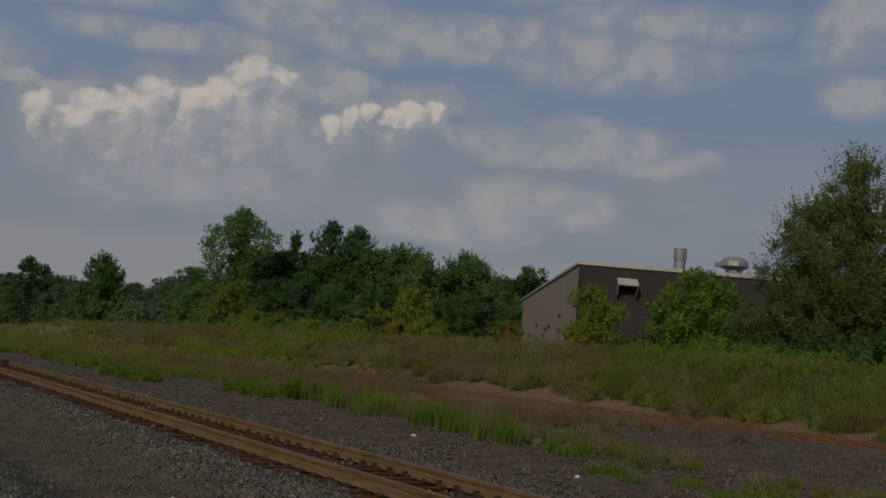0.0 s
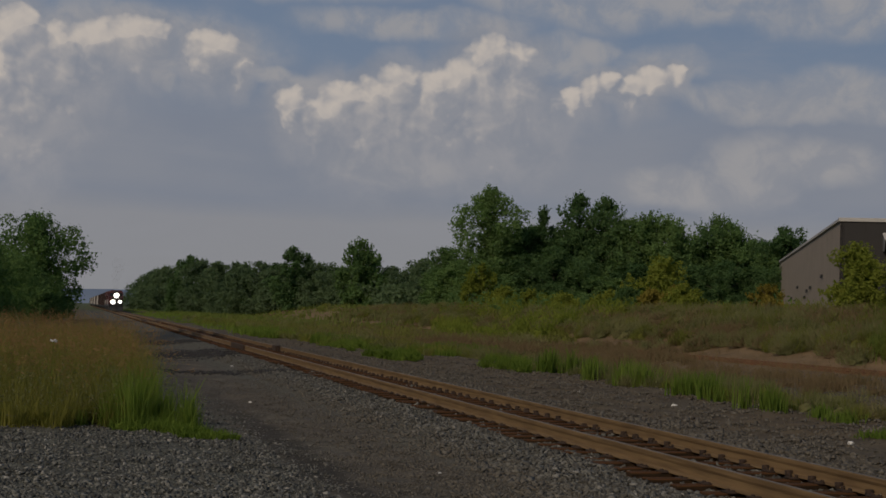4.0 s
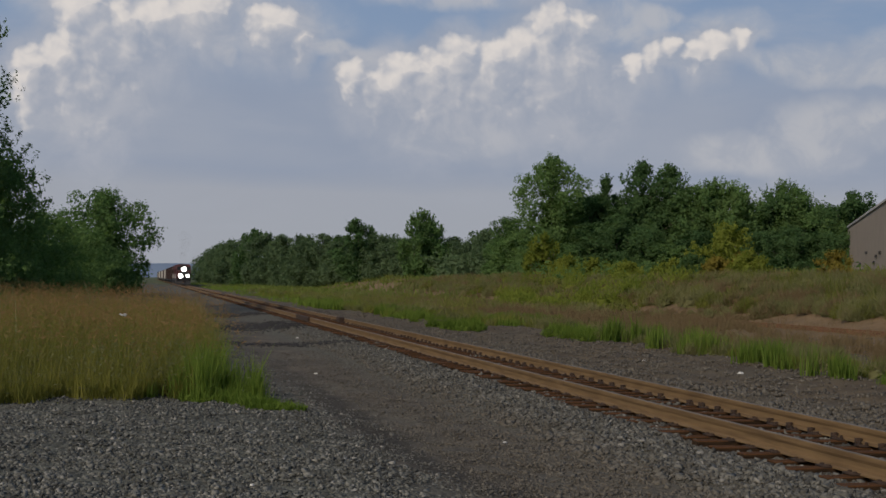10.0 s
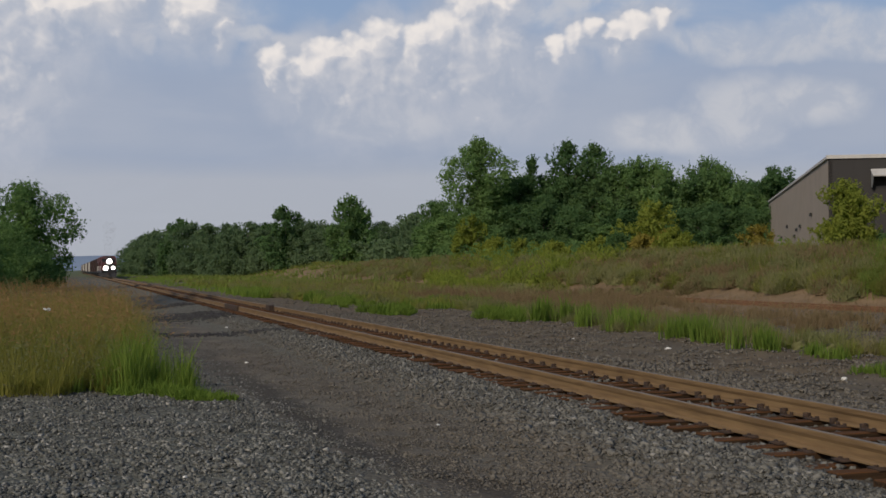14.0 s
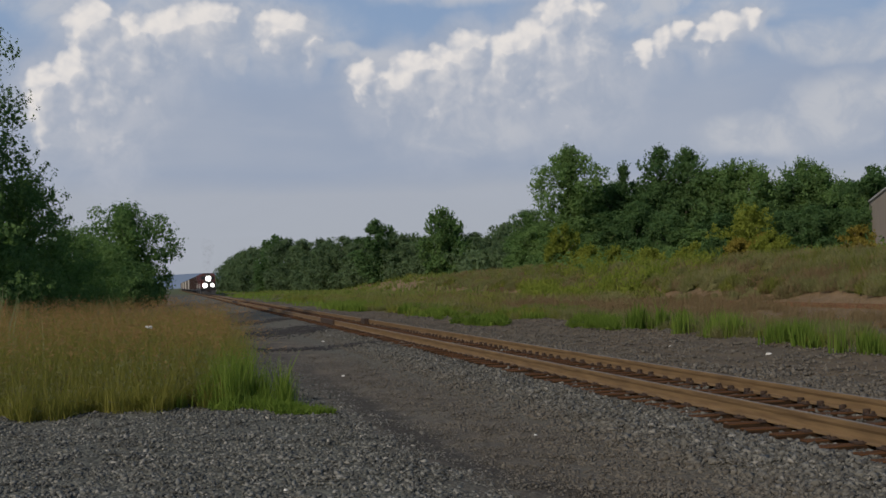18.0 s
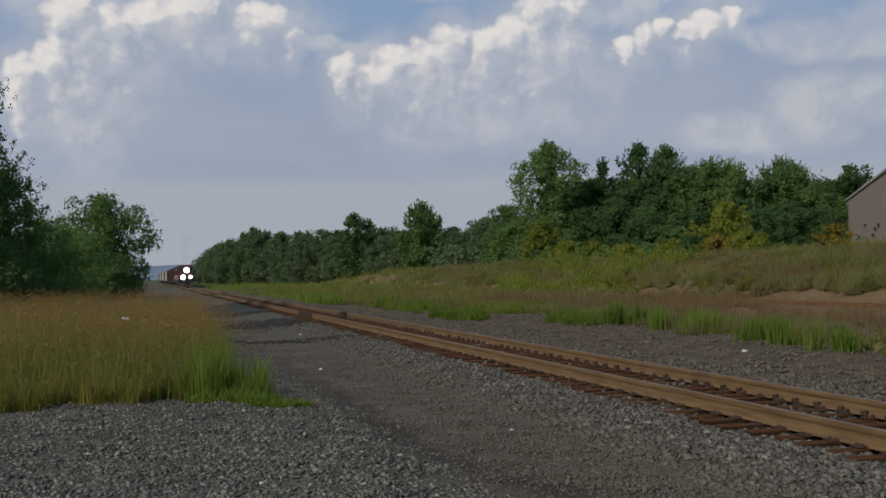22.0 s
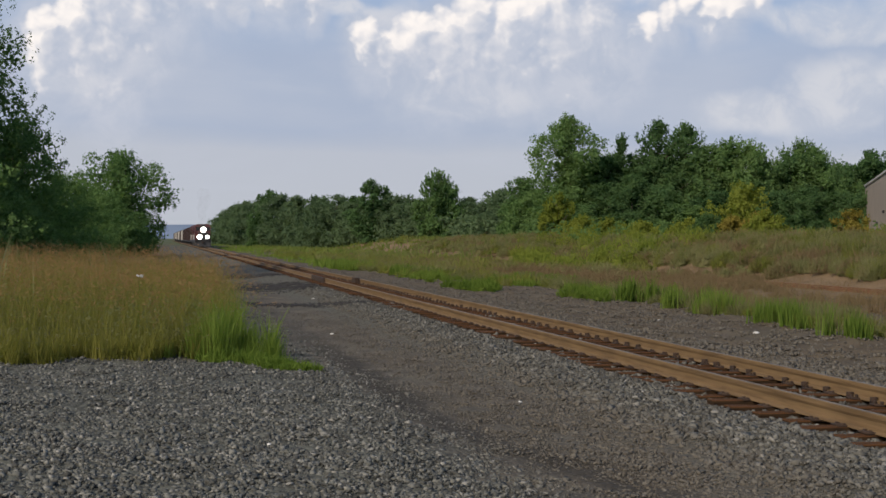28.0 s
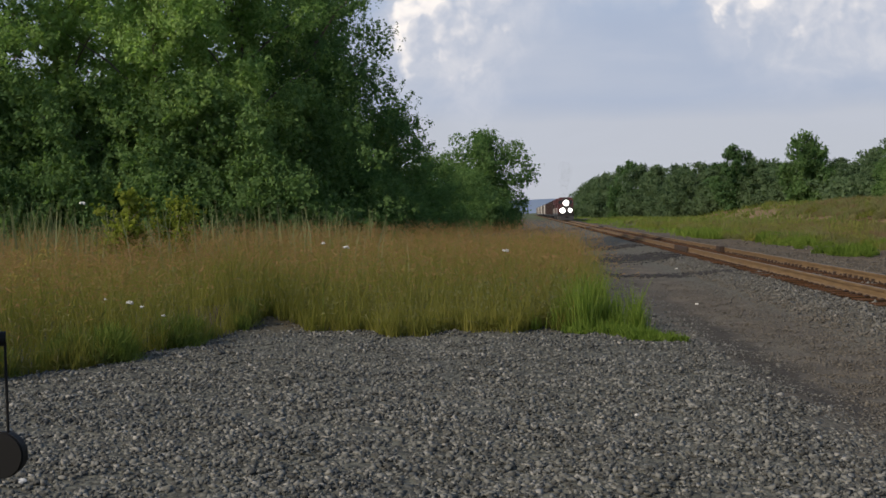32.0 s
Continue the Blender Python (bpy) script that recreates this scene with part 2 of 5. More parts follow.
def plain(name, col, rough=0.7, metal=0.0, vary=0.25, scale=3.0, bump=0.0, spec=None):
    """Paint, metal or the like, with blotches and fine grain."""
    def build(g):
        o = g.n("ShaderNodeTexCoord").outputs["Object"]
        big, fine = g.noise(o, scale, 4.0), g.noise(o, scale * 14, 2.0)
        f = g.math("ADD", g.math("MULTIPLY", big, 0.7), g.math("MULTIPLY", fine, 0.3))
        k = g.smooth(f, 0.25, 0.75, 1 - vary, 1 + vary)
        c = g.vec("SCALE", g.n("ShaderNodeRGB").outputs[0], scale=k)
        for nd in g.t.nodes:
            if nd.type == "RGB":
                nd.outputs[0].default_value = (*col, 1)
        n = g.bump(fine, bump, 0.02) if bump else None
        return principled(g, c, rough, n, metal, spec)
    return surface(name, build)


def leafy(name, dark, light, trans=0.35, tint=None, by_object=0.35):
    """Leaves and blades: colour varies leaf by leaf and plant by plant, light shines through."""
    def build(g):
        isl = g.n("ShaderNodeNewGeometry").outputs["Random Per Island"]
        obr = g.n("ShaderNodeObjectInfo").outputs["Random"]
        f = g.math("ADD", g.math("ADD", g.math("MULTIPLY", isl, 0.7 * (1 - by_object)), 0.15 * (1 - by_object)), g.math("MULTIPLY", obr, by_object))
        patch = g.noise(pos(g), 0.35, 3.0)
        f = g.math("ADD", f, g.math("MULTIPLY", g.math("SUBTRACT", patch, 0.5), 0.9), clamp=True)
        c = g.mix(f, dark, light)
        if tint is not None:
            c = g.mix(g.smooth(g.noise(pos(g), 0.9, 2.0), 0.52, 0.7, 0.0, 0.8), c, tint)
        a, b = g.n("ShaderNodeBsdfDiffuse"), g.n("ShaderNodeBsdfTranslucent")
        g.put(a.inputs[0], c)
        g.put(b.inputs[0], g.vec("MULTIPLY", c, (1.15, 1.25, 0.7)))
        mx = g.n("ShaderNodeMixShader")
        mx.inputs[0].default_value = trans
        g.t.links.new(a.outputs[0], mx.inputs[1])
        g.t.links.new(b.outputs[0], mx.inputs[2])
        return mx.outputs[0]
    return surface(name, build)


def ground_mat():
    """Grey crushed stone in the yard, browner ballast by the track, dry soil and litter beyond."""
    def build(g):
        p = pos(g)
        x, y, z = g.xyz(p)
        cells = g.voro(p, 14.0)
        cells2 = g.voro(g.vec("ADD", p, (3.3, 1.7, 0.4)), 34.0)
        stone = g.mix(g.xyz(cells.outputs["Color"])[0], (0.020, 0.0215, 0.019), (0.128, 0.134, 0.118))
        fine = g.mix(g.xyz(cells2.outputs["Color"])[1], (0.03, 0.032, 0.029), (0.087, 0.089, 0.08))
        stone = g.mix(0.4, stone, fine)
        big = g.noise(p, 0.22, 4.0, 0.6)
        mid = g.noise(p, 1.3, 4.0, 0.6)
        # trodden, muddier lane between the yard stone and the track, with a dark wheel rut
        wav = g.math("MULTIPLY", g.math("SUBTRACT", mid, 0.5), 1.2)
        lane = g.math("ADD", g.math("ADD", x, g.math("MULTIPLY", y, 0.02)), wav)
        inlane = g.math("MULTIPLY", g.smooth(lane, 2.2, 3.2), g.smooth(lane, 4.6, 5.6, 1.0, 0.0))
        mud = g.mix(g.smooth(mid, 0.35, 0.65), (0.054, 0.046, 0.038), (0.11, 0.094, 0.075))
        c = g.mix(g.math("MULTIPLY", inlane, g.smooth(big, 0.3, 0.6, 0.55, 0.92)), stone, mud)
        rut = g.math("ABSOLUTE", g.math("SUBTRACT", g.math("ADD", x, g.math("MULTIPLY", wav, 0.3)), g.smooth(y, 8.0, 13.5, 3.95, 2.93)))
        c = g.mix(g.math("MULTIPLY", g.smooth(rut, 0.12, 0.45, 0.92, 0.0), g.smooth(y, 17.0, 30.0, 1.0, 0.2)), c, (0.028, 0.024, 0.019))
        # rust-stained ballast beyond the far rail
        east = g.smooth(g.math("ADD", x, g.math("MULTIPLY", mid, 1.5)), 8.3, 9.6)
        c = g.mix(g.smooth(x, 3.0, 5.5, 0.0, 0.45), c, (0.08, 0.072, 0.058))
        c = g.mix(g.math("MULTIPLY", east, g.smooth(big, 0.3, 0.65, 0.6, 0.95)), c, g.mix(g.smooth(mid, 0.35, 0.65), (0.054, 0.042, 0.029), (0.10, 0.077, 0.049)))
        nearrail = g.math("MULTIPLY", g.smooth(x, 6.3, 7.0), g.smooth(x, 9.0, 9.9, 1.0, 0.0))
        c = g.mix(g.math("MULTIPLY", nearrail, 0.85), c, (0.04, 0.029, 0.02))
        soil = g.mix(g.smooth(mid, 0.3, 0.7), (0.112, 0.08, 0.048), (0.18, 0.128, 0.078))
        wild = g.math("ADD", x, g.math("MULTIPLY", g.math("SUBTRACT", big, 0.5), 5.0))
        c = g.mix(g.smooth(wild, 29.0, 31.5), c, soil)
        c = g.mix(g.math("MULTIPLY", g.smooth(wild, 18.0, 22.0, 0.0, 0.85), g.smooth(g.math("SUBTRACT", y, g.math("MULTIPLY", x, 0.9)), 6.0, 16.0)), c, soil)
        west = g.math("MULTIPLY", g.smooth(x, 1.0, 2.0, 1.0, 0.0), g.smooth(y, 18.0, 20.0))
        c = g.mix(west, c, (0.07, 0.06, 0.04))
        far = g.smooth(g.vec("LENGTH", p), 260.0, 420.0)
        c = g.mix(far, c, (0.06, 0.075, 0.035))
        h = g.math("ADD", g.math("MULTIPLY", cells.outputs["Distance"], -1.0), g.math("MULTIPLY", mid, 0.4))
        return principled(g, g.vec("MULTIPLY", c, (1.05, 1.0, 0.9)), 0.9, g.bump(h, 0.8, 0.03), spec=0.25)
    return surface("crushed_stone_ground", build)


def stone_mat():
    def build(g):
        r = g.n("ShaderNodeNewGeometry").outputs["Random Per Island"]
        ob = g.n("ShaderNodeObjectInfo").outputs["Random"]
        f = g.math("FRACT", g.math("ADD", r, ob))
        c = g.ramp(f, ((0.0, (0.017, 0.018, 0.017)), (0.35, (0.052, 0.054, 0.049)), (0.72, (0.112, 0.114, 0.103)), (0.94, (0.165, 0.163, 0.146)), (1.0, (0.27, 0.26, 0.235))))
        x = g.xyz(pos(g))[0]
        brown = g.math("MULTIPLY", g.smooth(x, 2.6, 3.6, 0.0, 0.7), g.smooth(x, 4.8, 5.8, 1.0, 0.35))
        brown = g.math("ADD", brown, g.smooth(x, 9.0, 10.0, 0.0, 0.45), clamp=True)
        c = g.mix(brown, c, g.mix(r, (0.05, 0.039, 0.028), (0.098, 0.079, 0.056)))
        n = g.noise(pos(g), 60.0, 3.0)
        return principled(g, g.mix(g.smooth(n, 0.3, 0.7, 0.0, 0.35), c, (0.12, 0.117, 0.105)), 0.85, g.bump(n, 0.4, 0.004), spec=0.3)
    return surface("crushed_stone", build)


def rail_mat(worn):
    def build(g):
        p = pos(g)
        s = g.noise(g.vec("MULTIPLY", p, (9, 0.7, 9)), 2.0, 4.0)
        c = g.mix(g.smooth(s, 0.3, 0.7), (0.092, 0.055, 0.022), (0.155, 0.098, 0.043))
        if worn:
            c = g.mix(g.smooth(s, 0.35, 0.65), (0.10, 0.085, 0.064), (0.145, 0.122, 0.094))
            return principled(g, c, 0.6, None, 0.15)
        return principled(g, c, 0.75, g.bump(s, 0.3, 0.01))
    return surface("worn_rail_top" if worn else "rusty_rail_steel", build)


def wood_mat():
    def build(g):
        o = g.n("ShaderNodeTexCoord").outputs["Object"]
        gr = g.noise(g.vec("MULTIPLY", o, (1.2, 16, 16)), 2.0, 4.0)
        ob = g.n("ShaderNodeObjectInfo").outputs["Random"]
        c = g.mix(g.smooth(gr, 0.3, 0.7), (0.012, 0.008, 0.005), (0.048, 0.027, 0.013))
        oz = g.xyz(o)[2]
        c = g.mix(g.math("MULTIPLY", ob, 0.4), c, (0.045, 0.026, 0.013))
        # Rust-brown towards the upper face, near black below.
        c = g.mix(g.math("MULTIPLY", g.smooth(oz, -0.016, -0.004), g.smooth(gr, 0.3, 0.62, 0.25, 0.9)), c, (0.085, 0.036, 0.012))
        return principled(g, c, 0.9, g.bump(gr, 0.9, 0.02), spec=0.15)
    return surface("tarred_sleeper_wood", build)


def bark_mat():
    def build(g):
        n = g.noise(g.vec("MULTIPLY", pos(g), (5, 5, 1.2)), 2.0, 4.0)
        return principled(g, g.mix(n, (0.05, 0.04, 0.03), (0.17, 0.14, 0.11)), 0.9, g.bump(n, 0.7, 0.03))
    return surface("bark", build)


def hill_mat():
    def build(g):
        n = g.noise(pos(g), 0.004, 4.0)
        # Distance haze is mixed into the hill colour as blue.
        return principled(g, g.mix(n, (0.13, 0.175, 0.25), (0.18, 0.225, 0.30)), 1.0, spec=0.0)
    return surface("haze_painted_hill", build)


M_GROUND, M_STONE = ground_mat(), stone_mat()
M_RAIL, M_RAILTOP = rail_mat(False), rail_mat(True)
M_WOOD, M_BARK, M_HILL = wood_mat(), bark_mat(), hill_mat()
M_IRON = plain("rusty_iron", (0.024, 0.012, 0.006), 0.9, 0.0, 0.5, 6.0)
M_LEAF = leafy("deciduous_leaves", (0.0666, 0.126, 0.0497), (0.171, 0.26, 0.0948), 0.5)
M_LEAF_DARK = leafy("dark_leaves", (0.045, 0.092, 0.0407), (0.117, 0.19, 0.0759), 0.5)
M_RUST = plain("red_rust_steel", (0.135, 0.062, 0.028), 0.85, 0.0, 0.35, 3.0)
M_LEAF_BRIGHT = leafy("bright_green_leaves", (0.085, 0.155, 0.0296), (0.2, 0.3, 0.0592), 0.5)
M_LEAF_YELLOW = leafy("yellow_green_leaves", (0.11, 0.15, 0.028), (0.27, 0.29, 0.06), 0.5)
# Green raised above the other leaves to brighten the self-shadowed left crowns.
M_LEAF_LIFTED = leafy("lightened_green_leaves", (0.128, 0.215, 0.0723), (0.285, 0.40, 0.14), 0.5)
M_LEAF_OLIVE = leafy("grey_green_leaves", (0.082, 0.115, 0.042), (0.175, 0.22, 0.08), 0.5)
M_LEAF_RUSTY = leafy("rust_tinged_leaves", (0.14, 0.125, 0.03), (0.31, 0.25, 0.06), 0.45)
# Greyer, bluer green: the haze of distance put into the leaf colour.
M_LEAF_HAZED = leafy("haze_tinted_leaves", (0.069, 0.108, 0.0634), (0.138, 0.195, 0.104), 0.5)
M_GRASS = leafy("tall_meadow_grass", (0.088, 0.105, 0.026), (0.24, 0.22, 0.06), 0.5)
M_GRASS_GREEN = leafy("bright_green_grass", (0.078, 0.13, 0.022), (0.19, 0.25, 0.056), 0.5)
M_SEED = leafy("reddish_seed_heads", (0.175, 0.10, 0.052), (0.325, 0.20, 0.105), 0.45)
M_WEED = leafy("roadside_weeds", (0.088, 0.108, 0.0252), (0.22, 0.225, 0.0577), 0.45, tint=(0.145, 0.13, 0.0429))
M_FUZZ = leafy("grey_olive_weeds", (0.097, 0.105, 0.0462), (0.228, 0.225, 0.107), 0.4, tint=(0.194, 0.165, 0.0888))
M_GREEN_WEED = leafy("green_bank_weeds", (0.088, 0.125, 0.03), (0.20, 0.245, 0.07), 0.45, tint=(0.15, 0.14, 0.055))
M_HAZE = leafy("red_brown_seed_haze", (0.12, 0.086, 0.05), (0.235, 0.172, 0.104), 0.4, tint=(0.15, 0.128, 0.068))
M_YELLOW_WEED = leafy("yellow_green_weeds", (0.11, 0.13, 0.032), (0.27, 0.27, 0.08), 0.45)
# Near-black stone colour that stands in for tree shadow on the lane.
M_SHADOW_STONE = plain("dark_cinders", (0.022, 0.021, 0.022), 0.9, 0.0, 0.4, 8.0)
M_CATTAIL = leafy("pale_reeds", (0.11, 0.135, 0.065), (0.29, 0.29, 0.17), 0.4)
M_PETAL = plain("white_petals", (0.5, 0.49, 0.46), 0.8)
M_GOLD = plain("goldenrod_flowers", (0.24, 0.19, 0.03), 0.8)


# ---- building helpers ----
def mesh_np(name, verts, faces, mat, parent=None, smooth=False):
    """One mesh object from arrays of points and of triangles or quads."""
    verts, faces = np.asarray(verts, np.float32), np.asarray(faces, np.int32)
    me = bpy.data.meshes.new(name)
    k = faces.shape[1]
    me.vertices.add(len(verts))
    me.vertices.foreach_set("co", verts.ravel())
    me.loops.add(faces.size)
    me.loops.foreach_set("vertex_index", faces.ravel())
    me.polygons.add(len(faces))
    me.polygons.foreach_set("loop_start", np.arange(len(faces), dtype=np.int32) * k)
    if smooth:
        me.polygons.foreach_set("use_smooth", np.ones(len(faces), bool))
    me.update(calc_edges=True)
    me.materials.append(mat)
    ob = new(name, me)
    ob.parent = parent
    return ob


def part(name, bm, mat, parent=None, label="", smooth=False):
    me = bpy.data.meshes.new(name)
    bmesh.ops.recalc_face_normals(bm, faces=bm.faces)
    if smooth:
        for f in bm.faces:
            f.smooth = True
    bm.to_mesh(me)
    bm.free()
    me.materials.append(mat)
    ob = new(name, me)
    ob.parent = parent
    return tagged(ob, label)


def empty(name, m=None, label="", category="", group="", kind=""):
    ob = new(name)
    ob.matrix_basis = m or Matrix()
    return tagged(ob, label, category, group, kind)


def box(bm, x0, x1, y0, y1, z0, z1, bevel=0.0):
    r = bmesh.ops.create_cube(bm, size=1.0, matrix=Matrix.LocRotScale(((x0 + x1) / 2, (y0 + y1) / 2, (z0 + z1) / 2), None, (x1 - x0, y1 - y0, z1 - z0)))
    if bevel:
        es = {e for v in r["verts"] for e in v.link_edges}
        bmesh.ops.bevel(bm, geom=list(es), offset=bevel, segments=2, affect="EDGES", profile=0.6)
    return bm


def boxed(*a, **k):
    return box(bmesh.new(), *a, **k)


def cyl(bm, r0, r1, a, b, seg=16, caps=True):
    """A cone or cylinder from point a to point b."""
    a, b = Vector(a), Vector(b)
    q = (b - a).to_track_quat("Z", "Y").to_matrix().to_4x4()
    bmesh.ops.create_cone(bm, cap_ends=caps, segments=seg, radius1=r0, radius2=r1, depth=(b - a).length, matrix=Matrix.Translation((a + b) / 2) @ q)
    return bm


def cyled(*a, **k):
    return cyl(bmesh.new(), *a, **k)


def prism(pts, x0, x1, axis="x"):
    """A solid from an outline (u, v) pushed along an axis."""
    bm = bmesh.new()
    lay = {"x": lambda s, u, v: (s, u, v), "y": lambda s, u, v: (u, s, v), "z": lambda s, u, v: (u, v, s)}[axis]
    a = [bm.verts.new(lay(x0, u, v)) for u, v in pts]
    b = [bm.verts.new(lay(x1, u, v)) for u, v in pts]
    bm.faces.new(a)
    bm.faces.new(b[::-1])
    for i in range(len(pts)):
        j = (i + 1) % len(pts)
        bm.faces.new((a[i], b[i], b[j], a[j]))
    return bm


# ---- ground ----
def step(v, a, b):
    s = np.clip((v - a) / (b - a), 0, 1)
    return s * s * (3 - 2 * s)


def ripple(x, y, s):
    return np.sin(x * s + 1.3 * np.sin(y * s * 0.7)) * np.sin(y * s * 0.9 + 1.1 * np.sin(x * s * 0.6 + 2))


def ground_z(x, y):
    """Height of the ground: flat yard and track bed, a low rise with a bank on the east side."""
    x, y = np.asarray(x, float), np.asarray(y, float)
    z = -0.24 + 0.025 * ripple(x, y, 1.7) + 0.012 * ripple(x, y, 5.1)
    z = z - 0.09 * step(x, 2.0, 3.2) + 0.11 * step(x, 4.6, 5.9) - 0.045 * step(x, 6.42, 6.6) * step(-x, -9.36, -9.18)
    z = z - 0.12 * step(x, 10.0, 11.5) * step(-x, -16.0, -13.0)
    z = z + 0.05 * ripple(x * 1.3, y, 3.1) * step(x, 9.8, 10.8) * step(-x, -20, -15)
    z = z + 0.2 * step(x, 17.0, 27.0)
    bank = step(x + 0.7 * ripple(x, y, 0.21), 30.0, 38.5) * step(-y, -330.0, -180.0) * step(y, -20.0, 4.0)
    z = z + (2.2 + 0.25 * ripple(x, y, 0.11)) * bank
    z = z + 0.35 * np.exp(-((x + 5.3) / 1.0) ** 2 - ((y - 20.6) / 1.1) ** 2)
    z = z + 0.25 * step(-x, 0.0, 8.0) * step(y, 20.0, 45.0)
    return z


def graded(lo, hi, fine_lo, fine_hi, s):
    mid = np.arange(fine_lo, fine_hi + s / 2, s)
    up, dn, d, v = [], [], s, fine_hi
    while v < hi:
        d *= 1.22
        v += d
        up.append(min(v, hi))
    d, v = s, fine_lo
    while v > lo:
        d *= 1.22
        v -= d
        dn.append(max(v, lo))
    return np.array(dn[::-1] + list(mid) + up)


def ground():
    xs, ys = graded(-4000, 4000, -16, 52, 0.45), graded(-600, 4700, 4, 60, 0.5)
    gx, gy = np.meshgrid(xs, ys)
    v = np.stack([gx, gy, ground_z(gx, gy)], -1).reshape(-1, 3)
    n, m = len(xs), len(ys)
    i = (np.arange(m - 1)[:, None] * n + np.arange(n - 1)[None]).ravel()
    f = np.stack([i, i + 1, i + n + 1, i + n], -1)
    return tagged(mesh_np("ground", v, f, M_GROUND, smooth=True), "grey crushed stone yard with a browner trackside lane", "ground", kind="structure")


GROUND = ground()


def hills():
    rng = np.random.default_rng(5)
    n = 90
    x = np.linspace(-3200, 3200, n)
    h = 46 + 9 * np.sin(x / 700 + 0.6) + 5 * np.sin(x / 230) + rng.normal(0, 0.8, n)
    rows = [(4300, -2 + 0 * h), (4420, h * 0.8), (4520, h), (4640, h * 0.7)]
    v = np.concatenate([np.stack([x, np.full(n, yy), hh], -1) for yy, hh in rows])
    i = (np.arange(3)[:, None] * n + np.arange(n - 1)[None]).ravel()
    tagged(mesh_np("backdrop", v, np.stack([i, i + 1, i + n + 1, i + n], -1), M_HILL, smooth=True), "low hills on the horizon, tinted blue for the haze", "hills", kind="structure")


hills()


# ---- railway tracks ----
RAIL_PROFILE = ((-0.08, -0.2), (0.08, -0.2), (0.08, -0.185), (0.022, -0.165), (0.02, -0.085), (0.036, -0.05), (0.038, -0.008), (0.031, -0.001), (-0.031, -0.001), (-0.038, -0.008), (-0.036, -0.05), (-0.02, -0.085), (-0.022, -0.165), (-0.08, -0.185))


def box_batch(boxes):
    """Many boxes as arrays of points and quads: rows of x0, x1, y0, y1, z0, z1."""
    b = np.asarray(boxes, float)
    ix = np.array([(0, 2, 4), (1, 2, 4), (1, 3, 4), (0, 3, 4), (0, 2, 5), (1, 2, 5), (1, 3, 5), (0, 3, 5)])
    v = b[:, ix].reshape(-1, 3)
    q = np.array([(0, 3, 2, 1), (4, 5, 6, 7), (0, 1, 5, 4), (1, 2, 6, 5), (2, 3, 7, 6), (3, 0, 4, 7)])
    f = (q[None] + 8 * np.arange(len(b))[:, None, None]).reshape(-1, 4)
    return v, f


def track(name, cx, z, y0, y1, label, single, seed, steel):
    rng = np.random.default_rng(seed)
    top = empty(name, pose(cx, 0, z), label, "railway track", kind="structure")
    for side in (-1, 1):
        x = side * 0.7525
        r = part("rail", prism([(x + u, w) for u, w in RAIL_PROFILE], y0, y1, "y"), steel, top, "rust-brown steel rail")
        part("rail_head", boxed(x - 0.026, x + 0.026, y0, y1, -0.002, 0.001), M_RAILTOP if steel is M_RAIL else steel, r, "worn running surface")
    me = bpy.data.meshes.new("sleeper")
    bm = boxed(-1.3, 1.3, -0.09, 0.09, -0.17, 0.0, 0.012)
    bm.to_mesh(me)
    bm.free()
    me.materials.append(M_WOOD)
    plates, rest, y, i = [], [], y0 + 0.3, 0
    while y < y1 - 0.2:
        zt = -0.205 + rng.uniform(-0.015, 0.008)
        dx = rng.normal(0, 0.05)
        if i < single:
            ob = new("sleeper", me)
            ob.parent = top
            ob.matrix_basis = pose(dx, y, zt, rng.normal(0, 0.3), rng.normal(0, 0.5), rng.normal(0, 1.0))
        else:
            rest.append((dx - 1.3, dx + 1.3, y - 0.115, y + 0.115, zt - 0.17, zt))
        if y < 130:
            for side in (-1, 1):
                x = side * 0.7525
                plates.append((x - 0.17, x + 0.17, y - 0.09, y + 0.09, zt, zt + 0.02))
                for s2 in (-1, 1):
                    for k in (-1, 1):
                        yy = y + k * 0.055 + rng.normal(0, 0.008)
                        xx = x + s2 * (0.095 + rng.uniform(0, 0.02))
                        plates.append((xx - 0.016, xx + 0.016, yy - 0.016, yy + 0.016, zt, zt + 0.035 + rng.uniform(0, 0.03) * (side * s2 < 0)))
                    if side * s2 < 0 and rng.random() < 0.75:
                        yy = y + 0.15 + rng.normal(0, 0.02)
                        plates.append((x + s2 * 0.075 - 0.04, x + s2 * 0.075 + 0.04, yy - 0.025, yy + 0.025, -0.22, -0.135))
        y += 0.53 + rng.normal(0, 0.02)
        i += 1
    if rest:
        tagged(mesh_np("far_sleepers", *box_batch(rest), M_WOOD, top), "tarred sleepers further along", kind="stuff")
    tagged(mesh_np("fastenings", *box_batch(plates), M_IRON, top), "rusty tie plates, spikes and rail anchors", kind="stuff")
    return top


TRACK_X = 7.89
main_track = track("main_track", TRACK_X, 0.0, 4.0, 900.0, "rusty single railway track on dark wooden sleepers in stone ballast", 300, 3, M_RAIL)
# bolted joints: long dark bars on the near rail, a dark box on the far one
part("joint_bar", boxed(-0.86, -0.72, 52.6, 57.0, -0.185, 0.012, 0.01), M_IRON, main_track, "dark bolted joint bar")
part("joint_box", boxed(0.5, 0.7, 52.2, 53.2, -0.2, 0.05, 0.03), M_IRON, main_track, "dark box beside the rail")
side_track = track("side_track", 29.0, 0.13, 6.0, 60.0, "disused rusty siding half buried in weeds", 110, 4, M_RUST)


